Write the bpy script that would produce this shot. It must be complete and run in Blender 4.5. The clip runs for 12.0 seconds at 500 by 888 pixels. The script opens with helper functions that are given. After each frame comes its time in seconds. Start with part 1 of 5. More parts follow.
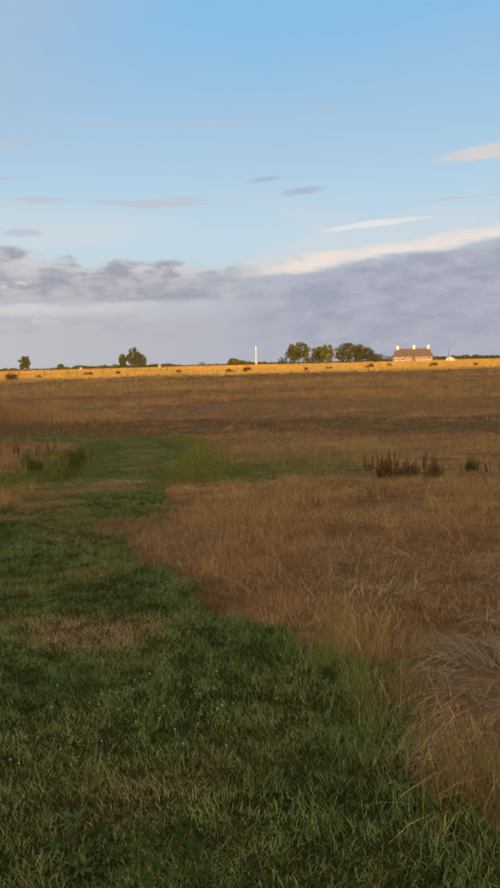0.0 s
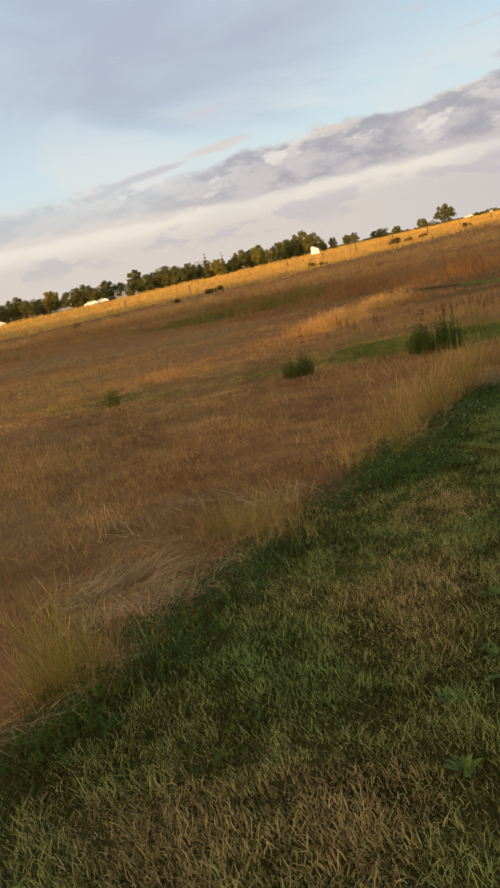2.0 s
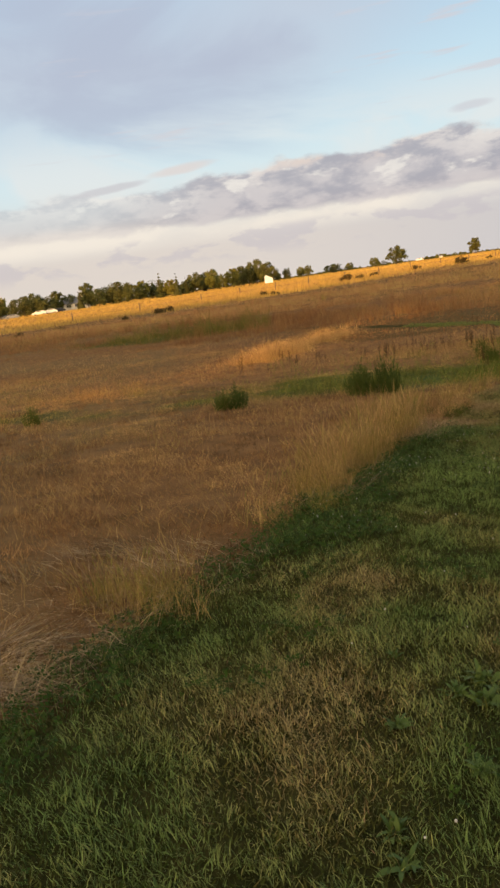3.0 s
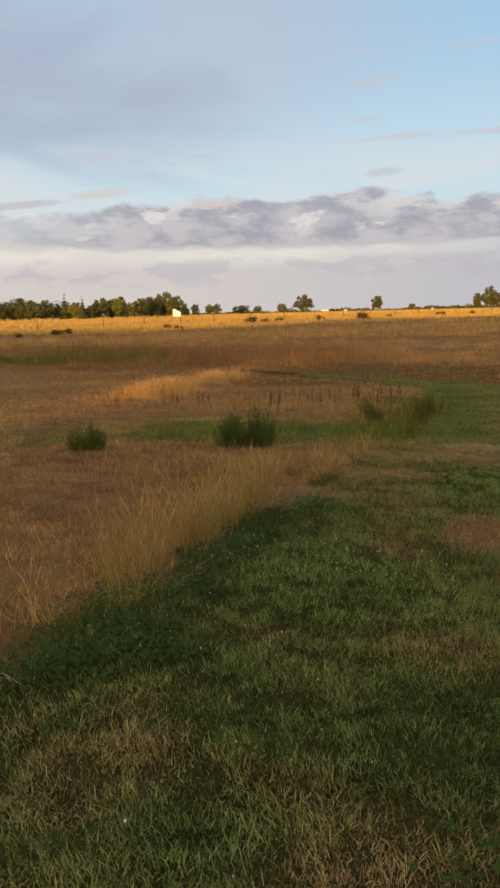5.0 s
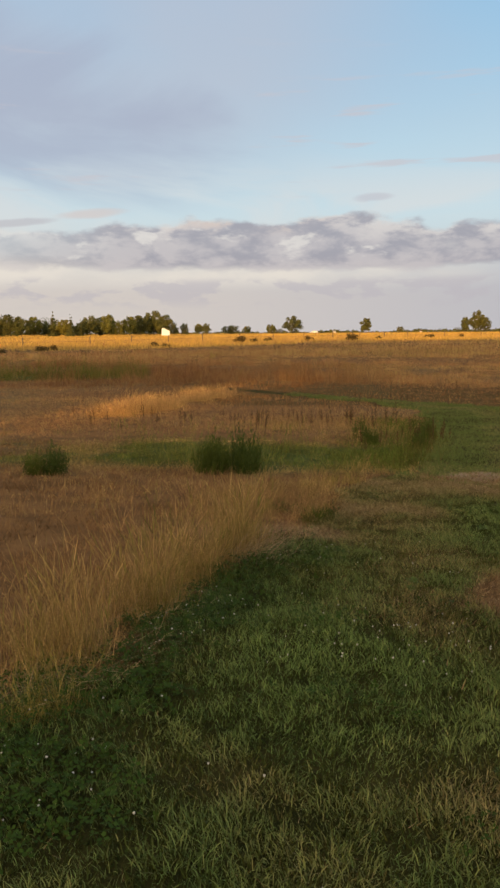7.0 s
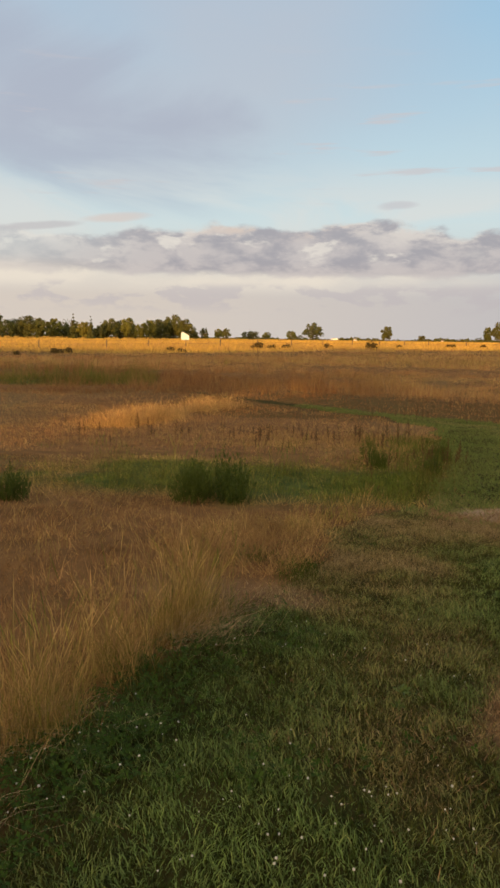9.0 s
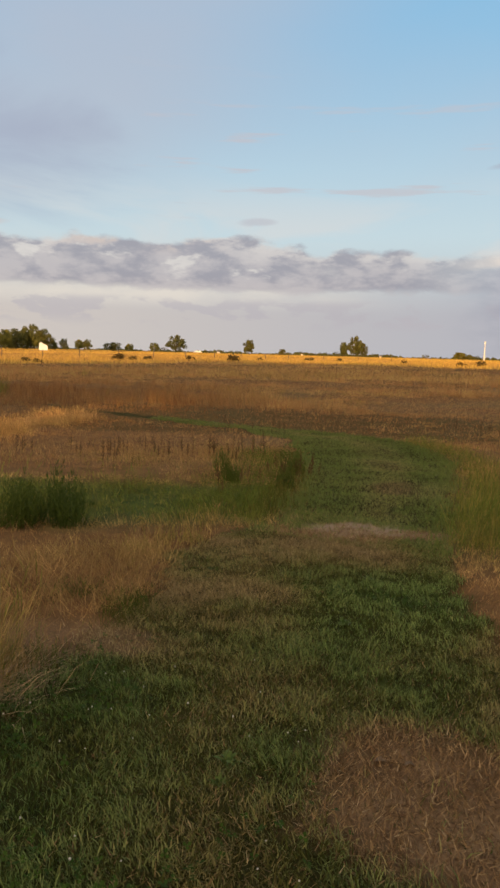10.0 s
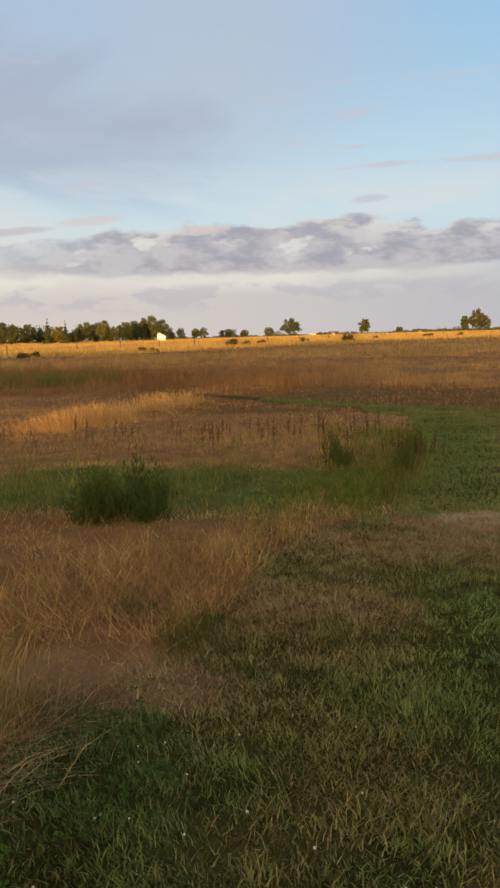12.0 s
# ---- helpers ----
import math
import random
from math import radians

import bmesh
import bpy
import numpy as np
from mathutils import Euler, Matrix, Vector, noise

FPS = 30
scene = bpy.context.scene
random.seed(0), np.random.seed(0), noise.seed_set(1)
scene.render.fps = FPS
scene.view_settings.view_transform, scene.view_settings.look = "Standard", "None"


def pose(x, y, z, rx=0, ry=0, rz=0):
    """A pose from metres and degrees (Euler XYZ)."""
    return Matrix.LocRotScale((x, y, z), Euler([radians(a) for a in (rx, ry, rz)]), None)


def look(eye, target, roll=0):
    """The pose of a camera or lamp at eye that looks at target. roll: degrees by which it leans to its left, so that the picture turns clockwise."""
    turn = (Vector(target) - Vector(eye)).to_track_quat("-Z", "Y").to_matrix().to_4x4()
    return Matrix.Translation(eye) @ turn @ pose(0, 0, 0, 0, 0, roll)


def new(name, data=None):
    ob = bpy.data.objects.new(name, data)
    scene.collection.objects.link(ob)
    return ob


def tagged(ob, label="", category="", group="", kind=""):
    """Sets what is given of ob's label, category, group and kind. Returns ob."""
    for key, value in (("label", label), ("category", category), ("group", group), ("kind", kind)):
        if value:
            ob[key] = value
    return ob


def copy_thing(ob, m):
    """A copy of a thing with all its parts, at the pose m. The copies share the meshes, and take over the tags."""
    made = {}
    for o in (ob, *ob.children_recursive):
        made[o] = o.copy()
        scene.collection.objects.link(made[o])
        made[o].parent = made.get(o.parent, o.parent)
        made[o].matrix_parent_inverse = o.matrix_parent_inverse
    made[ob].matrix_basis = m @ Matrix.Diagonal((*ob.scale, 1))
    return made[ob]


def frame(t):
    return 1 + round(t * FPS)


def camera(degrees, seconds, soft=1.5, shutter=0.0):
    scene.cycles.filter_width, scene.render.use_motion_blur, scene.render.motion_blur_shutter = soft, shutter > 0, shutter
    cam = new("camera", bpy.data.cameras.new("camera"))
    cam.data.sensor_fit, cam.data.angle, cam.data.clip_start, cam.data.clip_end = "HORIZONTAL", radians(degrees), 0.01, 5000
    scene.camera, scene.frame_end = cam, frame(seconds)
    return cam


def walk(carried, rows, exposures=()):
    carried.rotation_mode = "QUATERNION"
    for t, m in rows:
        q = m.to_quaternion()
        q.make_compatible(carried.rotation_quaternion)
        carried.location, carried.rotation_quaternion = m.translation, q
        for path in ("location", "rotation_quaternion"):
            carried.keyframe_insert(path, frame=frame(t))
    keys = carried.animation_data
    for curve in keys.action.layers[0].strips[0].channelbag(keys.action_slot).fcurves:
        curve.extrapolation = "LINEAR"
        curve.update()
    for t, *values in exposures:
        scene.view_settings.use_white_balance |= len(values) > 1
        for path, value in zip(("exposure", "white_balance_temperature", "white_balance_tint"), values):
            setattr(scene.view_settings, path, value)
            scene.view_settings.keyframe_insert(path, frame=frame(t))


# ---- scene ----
cam = camera(38.5, 12.0, soft=2.7)
PATH = [
    (0, (2.071, -0.289, 1.572), (1.591, 1.64, 1.348), -1.5),
    (0.5, (1.935, -0.031, 1.541), (1.568, 1.918, 1.279), -2.3),
    (1, (1.766, 0.206, 1.501), (0.98, 2.017, 1.184), -6.3),
    (1.5, (1.545, 0.416, 1.478), (0.331, 1.976, 1.172), -9.3),
    (2, (1.342, 0.679, 1.432), (-0.247, 1.798, 0.96), -12.8),
    (2.5, (1.131, 0.973, 1.404), (-0.43, 2.112, 0.889), -10.5),
    (3, (0.967, 1.329, 1.402), (-0.526, 2.587, 0.966), -7.8),
    (3.5, (0.812, 1.654, 1.39), (-0.582, 3.044, 1.038), -5.8),
    (5.5, (0.367, 2.793, 1.338), (-0.883, 4.31, 0.968), 0.6),
    (6, (0.142, 3.026, 1.305), (-1.012, 4.619, 0.939), 0.9),
    (6.5, (-0.049, 3.307, 1.257), (-1.288, 4.842, 0.928), 0.0),
    (7, (-0.266, 3.544, 1.202), (-1.544, 5.051, 0.895), -0.4),
    (9, (-0.756, 4.717, 1.274), (-2.074, 6.193, 0.982), 0.8),
    (9.5, (-0.844, 5.033, 1.253), (-1.885, 6.721, 0.991), 1.5),
    (10, (-0.916, 5.36, 1.222), (-1.936, 7.062, 0.971), 1.5),
    (10.5, (-1.073, 5.643, 1.18), (-2.062, 7.362, 0.921), 1.4),
    (11, (-1.178, 5.909, 1.113), (-2.361, 7.5, 0.848), -0.6),
    (11.5, (-1.334, 6.169, 1.049), (-2.611, 7.681, 0.76), -1.4),
    (12, (-1.465, 6.483, 1.004), (-2.749, 7.988, 0.707), -1.6),
]
EXPOSURES = [(0.0, -0.08, 6450.0, 7.5), (1.0, -0.03, 6483.0, 7.5), (1.5, 0.035, 6500.0, 7.5), (2.0, 0.1, 7010.0, 7.5), (2.5, 0.22, 7052.0, 7.5), (3.0, 0.18, 7010.0, 7.5), (3.5, 0.14, 6968.0, 7.5), (5.5, 0.02, 6712.0, 7.5), (6.0, 0.08, 6755.0, 7.5), (6.5, 0.0, 6798.0, 7.5), (7.0, 0.0, 6840.0, 7.5), (9.0, 0.016, 7222.0, 7.5), (9.5, 0.02, 7180, 7.5), (10.0, -0.06, 6850.0, 7.5), (10.5, -0.1, 6585.0, 7.5), (11.0, -0.08, 6670.0, 7.5), (11.5, -0.03, 6755.0, 7.5), (12.0, 0.02, 6798.0, 7.5)]
walk(cam, [(t, look(eye, target, roll)) for t, eye, target, roll in PATH], EXPOSURES)

# ---- light ----
SUN_AZ, SUN_EL = 15.0, 4.0            # the light travels towards this heading (left of +y), and falls at this angle
travel = Vector((-math.sin(radians(SUN_AZ)) * math.cos(radians(SUN_EL)), math.cos(radians(SUN_AZ)) * math.cos(radians(SUN_EL)), -math.sin(radians(SUN_EL))))
sun_data = bpy.data.lights.new("sun", "SUN")
sun_data.energy, sun_data.angle, sun_data.color = 5.0, radians(0.5), (1.0, 0.53, 0.17)
sun = new("sun", sun_data)
sun.matrix_world = look((20, -80, 60), Vector((20, -80, 60)) + travel)


class Nodes:
    """A small helper for node trees."""

    def __init__(self, tree):
        self.tree = tree
        tree.nodes.clear()

    def put(self, kind, **sets):
        node = self.tree.nodes.new(kind)
        for key, value in sets.items():
            setattr(node, key, value)
        return node

    def join(self, value, socket):
        if isinstance(value, bpy.types.NodeSocket):
            self.tree.links.new(value, socket)
        elif isinstance(value, (tuple, list)) and len(value) == 3 and socket.type == "RGBA":
            socket.default_value = (*value, 1)
        else:
            socket.default_value = value

    def math(self, op, a, b=0.0, c=0.0, clamp=False):
        node = self.put("ShaderNodeMath", operation=op, use_clamp=clamp)
        for value, socket in zip((a, b, c), node.inputs):
            self.join(value, socket)
        return node.outputs[0]

    def ramp(self, value, low, high, a=0.0, b=1.0):
        node = self.put("ShaderNodeMapRange", interpolation_type="SMOOTHSTEP")
        for v, socket in zip((value, low, high, a, b), node.inputs):
            self.join(v, socket)
        return node.outputs[0]

    def mix(self, fac, a, b, blend="MIX"):
        node = self.put("ShaderNodeMix", data_type="RGBA", blend_type=blend)
        self.join(fac, node.inputs[0])
        self.join(a, node.inputs[6])
        self.join(b, node.inputs[7])
        return node.outputs[2]

    def noise(self, vector, scale, detail=4.0, rough=0.55, distort=0.0):
        node = self.put("ShaderNodeTexNoise")
        if vector is not None:
            self.join(vector, node.inputs["Vector"])
        for key, value in (("Scale", scale), ("Detail", detail), ("Roughness", rough), ("Distortion", distort)):
            node.inputs[key].default_value = value
        return node.outputs["Fac"]

    def vec(self, x, y, z):
        node = self.put("ShaderNodeCombineXYZ")
        for value, socket in zip((x, y, z), node.inputs):
            self.join(value, socket)
        return node.outputs[0]


def make_world():
    world = bpy.data.worlds.new("evening_sky")
    world.use_nodes = True
    scene.world = world
    n = Nodes(world.node_tree)
    way = n.put("ShaderNodeTexCoord").outputs["Generated"]
    sep = n.put("ShaderNodeSeparateXYZ")
    n.join(way, sep.inputs[0])
    x, y, z = sep.outputs
    el = n.math("MULTIPLY", n.math("ARCSINE", z), 57.2958)
    az = n.math("MULTIPLY", n.math("ARCTAN2", n.math("MULTIPLY", x, -1.0), y), 57.2958)
    sky = n.put("ShaderNodeTexSky", sky_type="NISHITA", sun_disc=False, sun_elevation=radians(SUN_EL), sun_rotation=radians(180 - SUN_AZ), air_density=1.0, dust_density=0.6, ozone_density=1.5)
    clear = n.mix(1.0, sky.outputs[0], (SKY_GAIN, SKY_GAIN, SKY_GAIN), "MULTIPLY")
    # clear evening blue aloft, paler towards the horizon
    blue = n.mix(n.ramp(el, 5.0, 26.0), (0.64, 0.78, 0.88), (0.29, 0.575, 0.89))
    blue = n.mix(n.ramp(el, 32.0, 65.0), blue, (0.82, 0.75, 0.67))
    clear = n.mix(0.9, clear, blue)
    p = n.vec(n.math("MULTIPLY", az, 0.055), n.math("MULTIPLY", el, 0.125), 0.0)
    fine = n.noise(p, 2.6, 9.0, 0.58, 0.1)
    body = n.noise(p, 5.6, 7.0, 0.60, 0.15)
    soft = n.noise(n.vec(n.math("MULTIPLY", az, 0.03), n.math("MULTIPLY", el, 0.07), 5.0), 2.0, 5.0, 0.55, 0.8)
    big = n.noise(n.vec(n.math("MULTIPLY", az, 0.02), n.math("MULTIPLY", el, 0.05), 3.1), 1.6, 4.0, 0.5, 0.4)

    def around(centre, half, inner=0.35):
        """1 near that heading, falling to 0 at half its width away."""
        off = n.math("ABSOLUTE", n.math("SUBTRACT", az, centre))
        return n.ramp(off, half, half * inner)

    # a thin pale lilac veil aloft, and the darker mauve sheet within it
    lean = n.math("MULTIPLY_ADD", el, 0.9, az)
    veil = n.math("ADD", n.ramp(lean, 38.0, 62.0), n.math("MULTIPLY", n.math("SUBTRACT", big, 0.5), 1.1), clamp=True)
    veil = n.math("MULTIPLY", veil, n.ramp(el, 8.5, 16.0))
    out = n.mix(n.math("MULTIPLY", veil, 0.72), clear, (0.50, 0.535, 0.655))
    da = n.math("DIVIDE", n.math("SUBTRACT", n.math("MULTIPLY_ADD", el, -0.9, az), 41.0), 13.0)
    de = n.math("DIVIDE", n.math("SUBTRACT", el, 15.5), 6.0)
    blot = n.math("ADD", n.math("ADD", n.math("MULTIPLY", da, da), n.math("MULTIPLY", de, de)), n.math("MULTIPLY", n.math("SUBTRACT", soft, 0.5), 3.6))
    out = n.mix(n.ramp(blot, 1.3, -0.1, 0.0, 0.62), out, (0.375, 0.425, 0.585))
    # haze low over the horizon
    low = n.mix(n.ramp(az, 8.0, 55.0), (0.475, 0.475, 0.55), (0.64, 0.58, 0.565))
    out = n.mix(n.ramp(el, 9.5, 2.5, 0.0, 0.95), out, low)
    # bright ragged wisps over the bank, and a pale clear strip under it
    wisp = n.math("MULTIPLY", n.ramp(soft, 0.44, 0.62), n.math("MULTIPLY", n.ramp(el, 6.0, 8.0), n.ramp(el, 14.0, 9.0)))
    out = n.mix(n.math("MULTIPLY", wisp, 0.45), out, (0.74, 0.72, 0.74))
    strip = n.math("MULTIPLY", n.math("MULTIPLY", n.ramp(el, 3.1, 4.4), n.ramp(el, 6.0, 5.0)), n.ramp(az, 15.0, 38.0))
    out = n.mix(n.math("MULTIPLY", strip, n.ramp(fine, 0.30, 0.62, 0.35, 0.85)), out, (0.80, 0.745, 0.70))
    # the long bank of broken cloud
    crest = n.math("MULTIPLY_ADD", around(36.0, 10.5, 0.8), 0.7, 7.85)
    edge = n.math("MULTIPLY", n.math("SUBTRACT", fine, 0.52), 4.0)
    over_top = n.math("SUBTRACT", n.math("SUBTRACT", el, crest), edge)
    over_foot = n.math("ADD", n.math("SUBTRACT", el, 4.95), n.math("MULTIPLY", n.math("SUBTRACT", body, 0.5), 1.6))
    bank = n.math("MULTIPLY", n.ramp(over_top, 0.35, -0.3), n.ramp(over_foot, -0.35, 0.25))
    bank = n.math("MULTIPLY", bank, n.ramp(az, 9.0, 21.0, 0.35, 1.0))
    bank = n.math("MULTIPLY", bank, n.ramp(az, 62.0, 48.0, 0.45, 1.0))
    shade = n.mix(n.ramp(body, 0.36, 0.62), (0.345, 0.340, 0.415), (0.535, 0.505, 0.55))
    lit = n.math("MULTIPLY", n.ramp(over_top, -1.6, 0.1), n.ramp(body, 0.44, 0.60))
    shade = n.mix(n.math("MULTIPLY", lit, 0.75), shade, n.mix(around(40.0, 8.0), (0.74, 0.70, 0.70), (0.72, 0.585, 0.53)))
    gap = n.noise(n.vec(n.math("MULTIPLY", az, 0.075), n.math("MULTIPLY", el, 0.19), 9.0), 3.4, 6.0, 0.55, 0.2)
    hole = n.math("MULTIPLY", n.ramp(gap, 0.59, 0.70), n.ramp(az, 22.0, 30.0))
    shade = n.mix(n.math("MULTIPLY", hole, 0.72), shade, (0.80, 0.765, 0.755))
    out = n.mix(n.math("MULTIPLY", bank, 0.88), out, shade)
    # fainter sheets under the bank
    under = n.math("MULTIPLY", n.math("MULTIPLY", n.ramp(gap, 0.50, 0.60), n.ramp(el, 4.4, 3.7)), n.ramp(el, 1.6, 2.8))
    out = n.mix(n.math("MULTIPLY", under, 0.6), out, (0.50, 0.475, 0.54))
    # a grey-blue bank to the right with a bright upper rim
    rim = n.math("MULTIPLY_ADD", az, -0.09, 8.25)
    wave = n.math("MULTIPLY", n.math("SUBTRACT", n.noise(n.vec(n.math("MULTIPLY", az, 0.05), n.math("MULTIPLY", el, 0.3), 7.0), 2.0, 7.0, 0.62, 0.3), 0.5), 2.2)
    over = n.math("SUBTRACT", n.math("ADD", el, wave), rim)
    right = n.ramp(az, 17.0, 9.0)
    grey = n.math("MULTIPLY", n.math("MULTIPLY", n.ramp(over, 0.2, -0.7), n.ramp(el, 0.5, 4.0, 0.55, 1.0)), right)
    out = n.mix(n.math("MULTIPLY", grey, 0.85), out, n.mix(n.ramp(body, 0.35, 0.65), (0.355, 0.37, 0.47), (0.47, 0.47, 0.56)))
    glow = n.math("MULTIPLY", n.math("MULTIPLY", n.ramp(over, -0.35, 0.15), n.ramp(over, 1.15, 0.35)), right)
    out = n.mix(n.math("MULTIPLY", glow, n.ramp(fine, 0.3, 0.6, 0.55, 0.95)), out, (0.93, 0.80, 0.72))
    # a few loose streaks above the bank
    streak = n.noise(n.vec(n.math("MULTIPLY", az, 0.035), n.math("MULTIPLY", el, 0.40), 11.0), 2.3, 5.0, 0.5)
    loose = n.math("MULTIPLY", n.ramp(streak, 0.60, 0.68), n.math("MULTIPLY", n.ramp(el, 9.0, 12.0), n.ramp(el, 22.0, 15.0)))
    out = n.mix(n.math("MULTIPLY", loose, 0.6), out, (0.58, 0.55, 0.62))
    # single small clouds over the bank: heading, height, half width, half height, colour, strength
    for ca, ce, wa, we, tint, much in ((-4.5, 14.7, 4.6, 0.6, (0.76, 0.68, 0.66), 0.85), (4.0, 10.35, 4.6, 0.22, (0.90, 0.86, 0.84), 0.7), (12.2, 13.8, 1.6, 0.22, (0.42, 0.46, 0.58), 0.6), (9.4, 12.9, 1.9, 0.28, (0.42, 0.46, 0.58), 0.65), (30.8, 10.1, 1.6, 0.35, (0.52, 0.53, 0.62), 0.6), (52.0, 8.9, 2.6, 0.35, (0.66, 0.56, 0.56), 0.6), (58.0, 8.2, 3.0, 0.3, (0.48, 0.47, 0.54), 0.6)):
        ra = n.math("DIVIDE", n.math("SUBTRACT", az, ca), wa)
        re_ = n.math("DIVIDE", n.math("SUBTRACT", n.math("ADD", el, n.math("MULTIPLY", n.math("SUBTRACT", soft, 0.5), 1.2)), n.math("MULTIPLY_ADD", az, -0.07, ce + 0.07 * ca)), we)
        far = n.math("ADD", n.math("MULTIPLY", ra, ra), n.math("MULTIPLY", re_, re_))
        out = n.mix(n.math("MULTIPLY", n.ramp(n.math("ADD", far, n.math("MULTIPLY", n.math("SUBTRACT", fine, 0.5), 1.6)), 1.3, 0.1), much), out, tint)
    # the bright warm western sky round the low sun
    west = n.math("ADD", n.math("MULTIPLY", x, math.sin(radians(SUN_AZ))), n.math("MULTIPLY", y, -math.cos(radians(SUN_AZ))))
    out = n.mix(n.math("MULTIPLY", n.ramp(west, 0.0, 0.85), n.ramp(el, 70.0, 15.0)), out, WEST)
    back = n.put("ShaderNodeBackground")
    n.join(out, back.inputs[0])
    back.inputs[1].default_value = SKY_STRENGTH
    n.join(back.outputs[0], n.put("ShaderNodeOutputWorld").inputs[0])


SKY_GAIN, SKY_STRENGTH, WEST = 0.12, 1.0, (2.75, 2.0, 1.22)
make_world()


# ---- materials ----
def material(name):
    mat = bpy.data.materials.new(name)
    mat.use_nodes = True
    return mat, Nodes(mat.node_tree)


def finish(n, colour, rough=0.8, bump=None, strength=0.3, distance=0.02, metal=0.0, thin=0.0, spec=0.3):
    shader = n.put("ShaderNodeBsdfPrincipled")
    n.join(colour, shader.inputs["Base Color"])
    n.join(rough, shader.inputs["Roughness"])
    shader.inputs["Metallic"].default_value = metal
    shader.inputs["Specular IOR Level"].default_value = spec
    if bump is not None:
        node = n.put("ShaderNodeBump")
        node.inputs["Strength"].default_value, node.inputs["Distance"].default_value = strength, distance
        n.join(bump, node.inputs["Height"])
        n.join(node.outputs[0], shader.inputs["Normal"])
    last = shader.outputs[0]
    if thin:
        glow = n.put("ShaderNodeBsdfTranslucent")
        n.join(colour, glow.inputs[0])
        both = n.put("ShaderNodeMixShader")
        both.inputs[0].default_value = thin
        n.join(last, both.inputs[1])
        n.join(glow.outputs[0], both.inputs[2])
        last = both.outputs[0]
    n.join(last, n.put("ShaderNodeOutputMaterial").inputs[0])


def colours(n, fac, stops):
    node = n.put("ShaderNodeValToRGB")
    ramp = node.color_ramp
    while len(ramp.elements) < len(stops):
        ramp.elements.new(0.5)
    for element, (at, colour) in zip(ramp.elements, stops):
        element.position, element.color = at, (*colour, 1)
    n.join(fac, node.inputs[0])
    return node.outputs[0]


def place(n):
    return n.put("ShaderNodeTexCoord").outputs["Object"]


def plain(name, colour, rough=0.8, scale=6.0, vary=0.25, metal=0.0, bump=0.2, spec=0.3):
    """A painted, plastered or wooden surface with grain and stains."""
    mat, n = material(name)
    at = place(n)
    grain = n.noise(at, scale * 6, 5.0)
    stain = n.noise(at, scale * 0.4, 4.0)
    both = n.math("ADD", n.math("MULTIPLY", grain, 0.4), n.math("MULTIPLY", stain, 0.6))
    dark = tuple(c * (1 - vary) for c in colour)
    light = tuple(min(1, c * (1 + vary * 0.6)) for c in colour)
    finish(n, n.mix(n.ramp(both, 0.3, 0.7), dark, light), rough, grain, bump, 0.02, metal, spec=spec)
    return mat


def grass_material(name, stops, thin=0.3, rough=0.6, vary=0.3, spec=0.07):
    """Blades coloured by their dryness, from fresh to withered, each a little different."""
    mat, n = material(name)
    dry = n.put("ShaderNodeAttribute", attribute_name="dry").outputs["Fac"]
    each = n.put("ShaderNodeNewGeometry").outputs["Random Per Island"]
    at = place(n)
    patch = n.noise(at, 0.9, 4.0)
    fac = n.math("ADD", dry, n.math("MULTIPLY", n.math("SUBTRACT", patch, 0.5), 0.35), clamp=True)
    base = colours(n, fac, stops)
    tone = n.put("ShaderNodeAttribute", attribute_name="tone").outputs["Fac"]
    bright = n.math("MULTIPLY", n.math("MULTIPLY_ADD", each, 2 * vary, 1 - vary), tone)
    base = n.mix(1.0, base, n.vec(bright, bright, bright), "MULTIPLY")
    finish(n, base, rough, thin=thin, spec=spec)
    return mat


def leaf_material(name, dark, light, thin=0.3, spec=0.07):
    mat, n = material(name)
    each = n.put("ShaderNodeNewGeometry").outputs["Random Per Island"]
    own = n.put("ShaderNodeObjectInfo").outputs["Random"]
    patch = n.noise(place(n), 0.5, 3.0)
    fac = n.math("ADD", n.math("MULTIPLY", each, 0.5), n.math("MULTIPLY", patch, 0.5))
    base = n.mix(fac, dark, light)
    base = n.mix(n.math("MULTIPLY", own, 0.35), base, tuple(c * k for c, k in zip(light, (1.35, 1.1, 0.8))))
    finish(n, base, 0.65 if spec < 0.1 else 0.4, thin=thin, spec=spec)
    return mat


FRESH, DULL, STRAW, RUST = (0.100, 0.135, 0.024), (0.205, 0.172, 0.040), (0.41, 0.268, 0.106), (0.195, 0.103, 0.043)
lawn_mat = grass_material("lawn_blade", ((0.0, (0.128, 0.184, 0.054)), (0.35, (0.204, 0.220, 0.073)), (0.65, (0.290, 0.238, 0.102)), (1.0, (0.34, 0.248, 0.122))), rough=0.5, vary=0.5, spec=0.11)
way_mat = grass_material("way_blade", ((0.0, (0.130, 0.170, 0.045)), (0.4, (0.215, 0.222, 0.078)), (0.7, (0.180, 0.150, 0.068)), (1.0, (0.25, 0.180, 0.095))), vary=0.3)
# under-layer darker than the lawn blades: shade of the gaps put into colour
shaded_turf_mat = grass_material("shaded_turf_blade", ((0.0, (0.039, 0.058, 0.013)), (0.4, (0.080, 0.082, 0.020)), (0.7, (0.160, 0.120, 0.048)), (1.0, (0.24, 0.172, 0.088))), vary=0.5)
meadow_mat = grass_material("meadow_blade", ((0.0, FRESH), (0.25, DULL), (0.55, STRAW), (0.8, (0.32, 0.182, 0.078)), (1.0, RUST)), vary=0.4)
field_mat = grass_material("field_blade", ((0.0, FRESH), (0.25, DULL), (0.55, STRAW), (0.8, (0.37, 0.194, 0.084)), (1.0, (0.235, 0.118, 0.051))), vary=0.16)
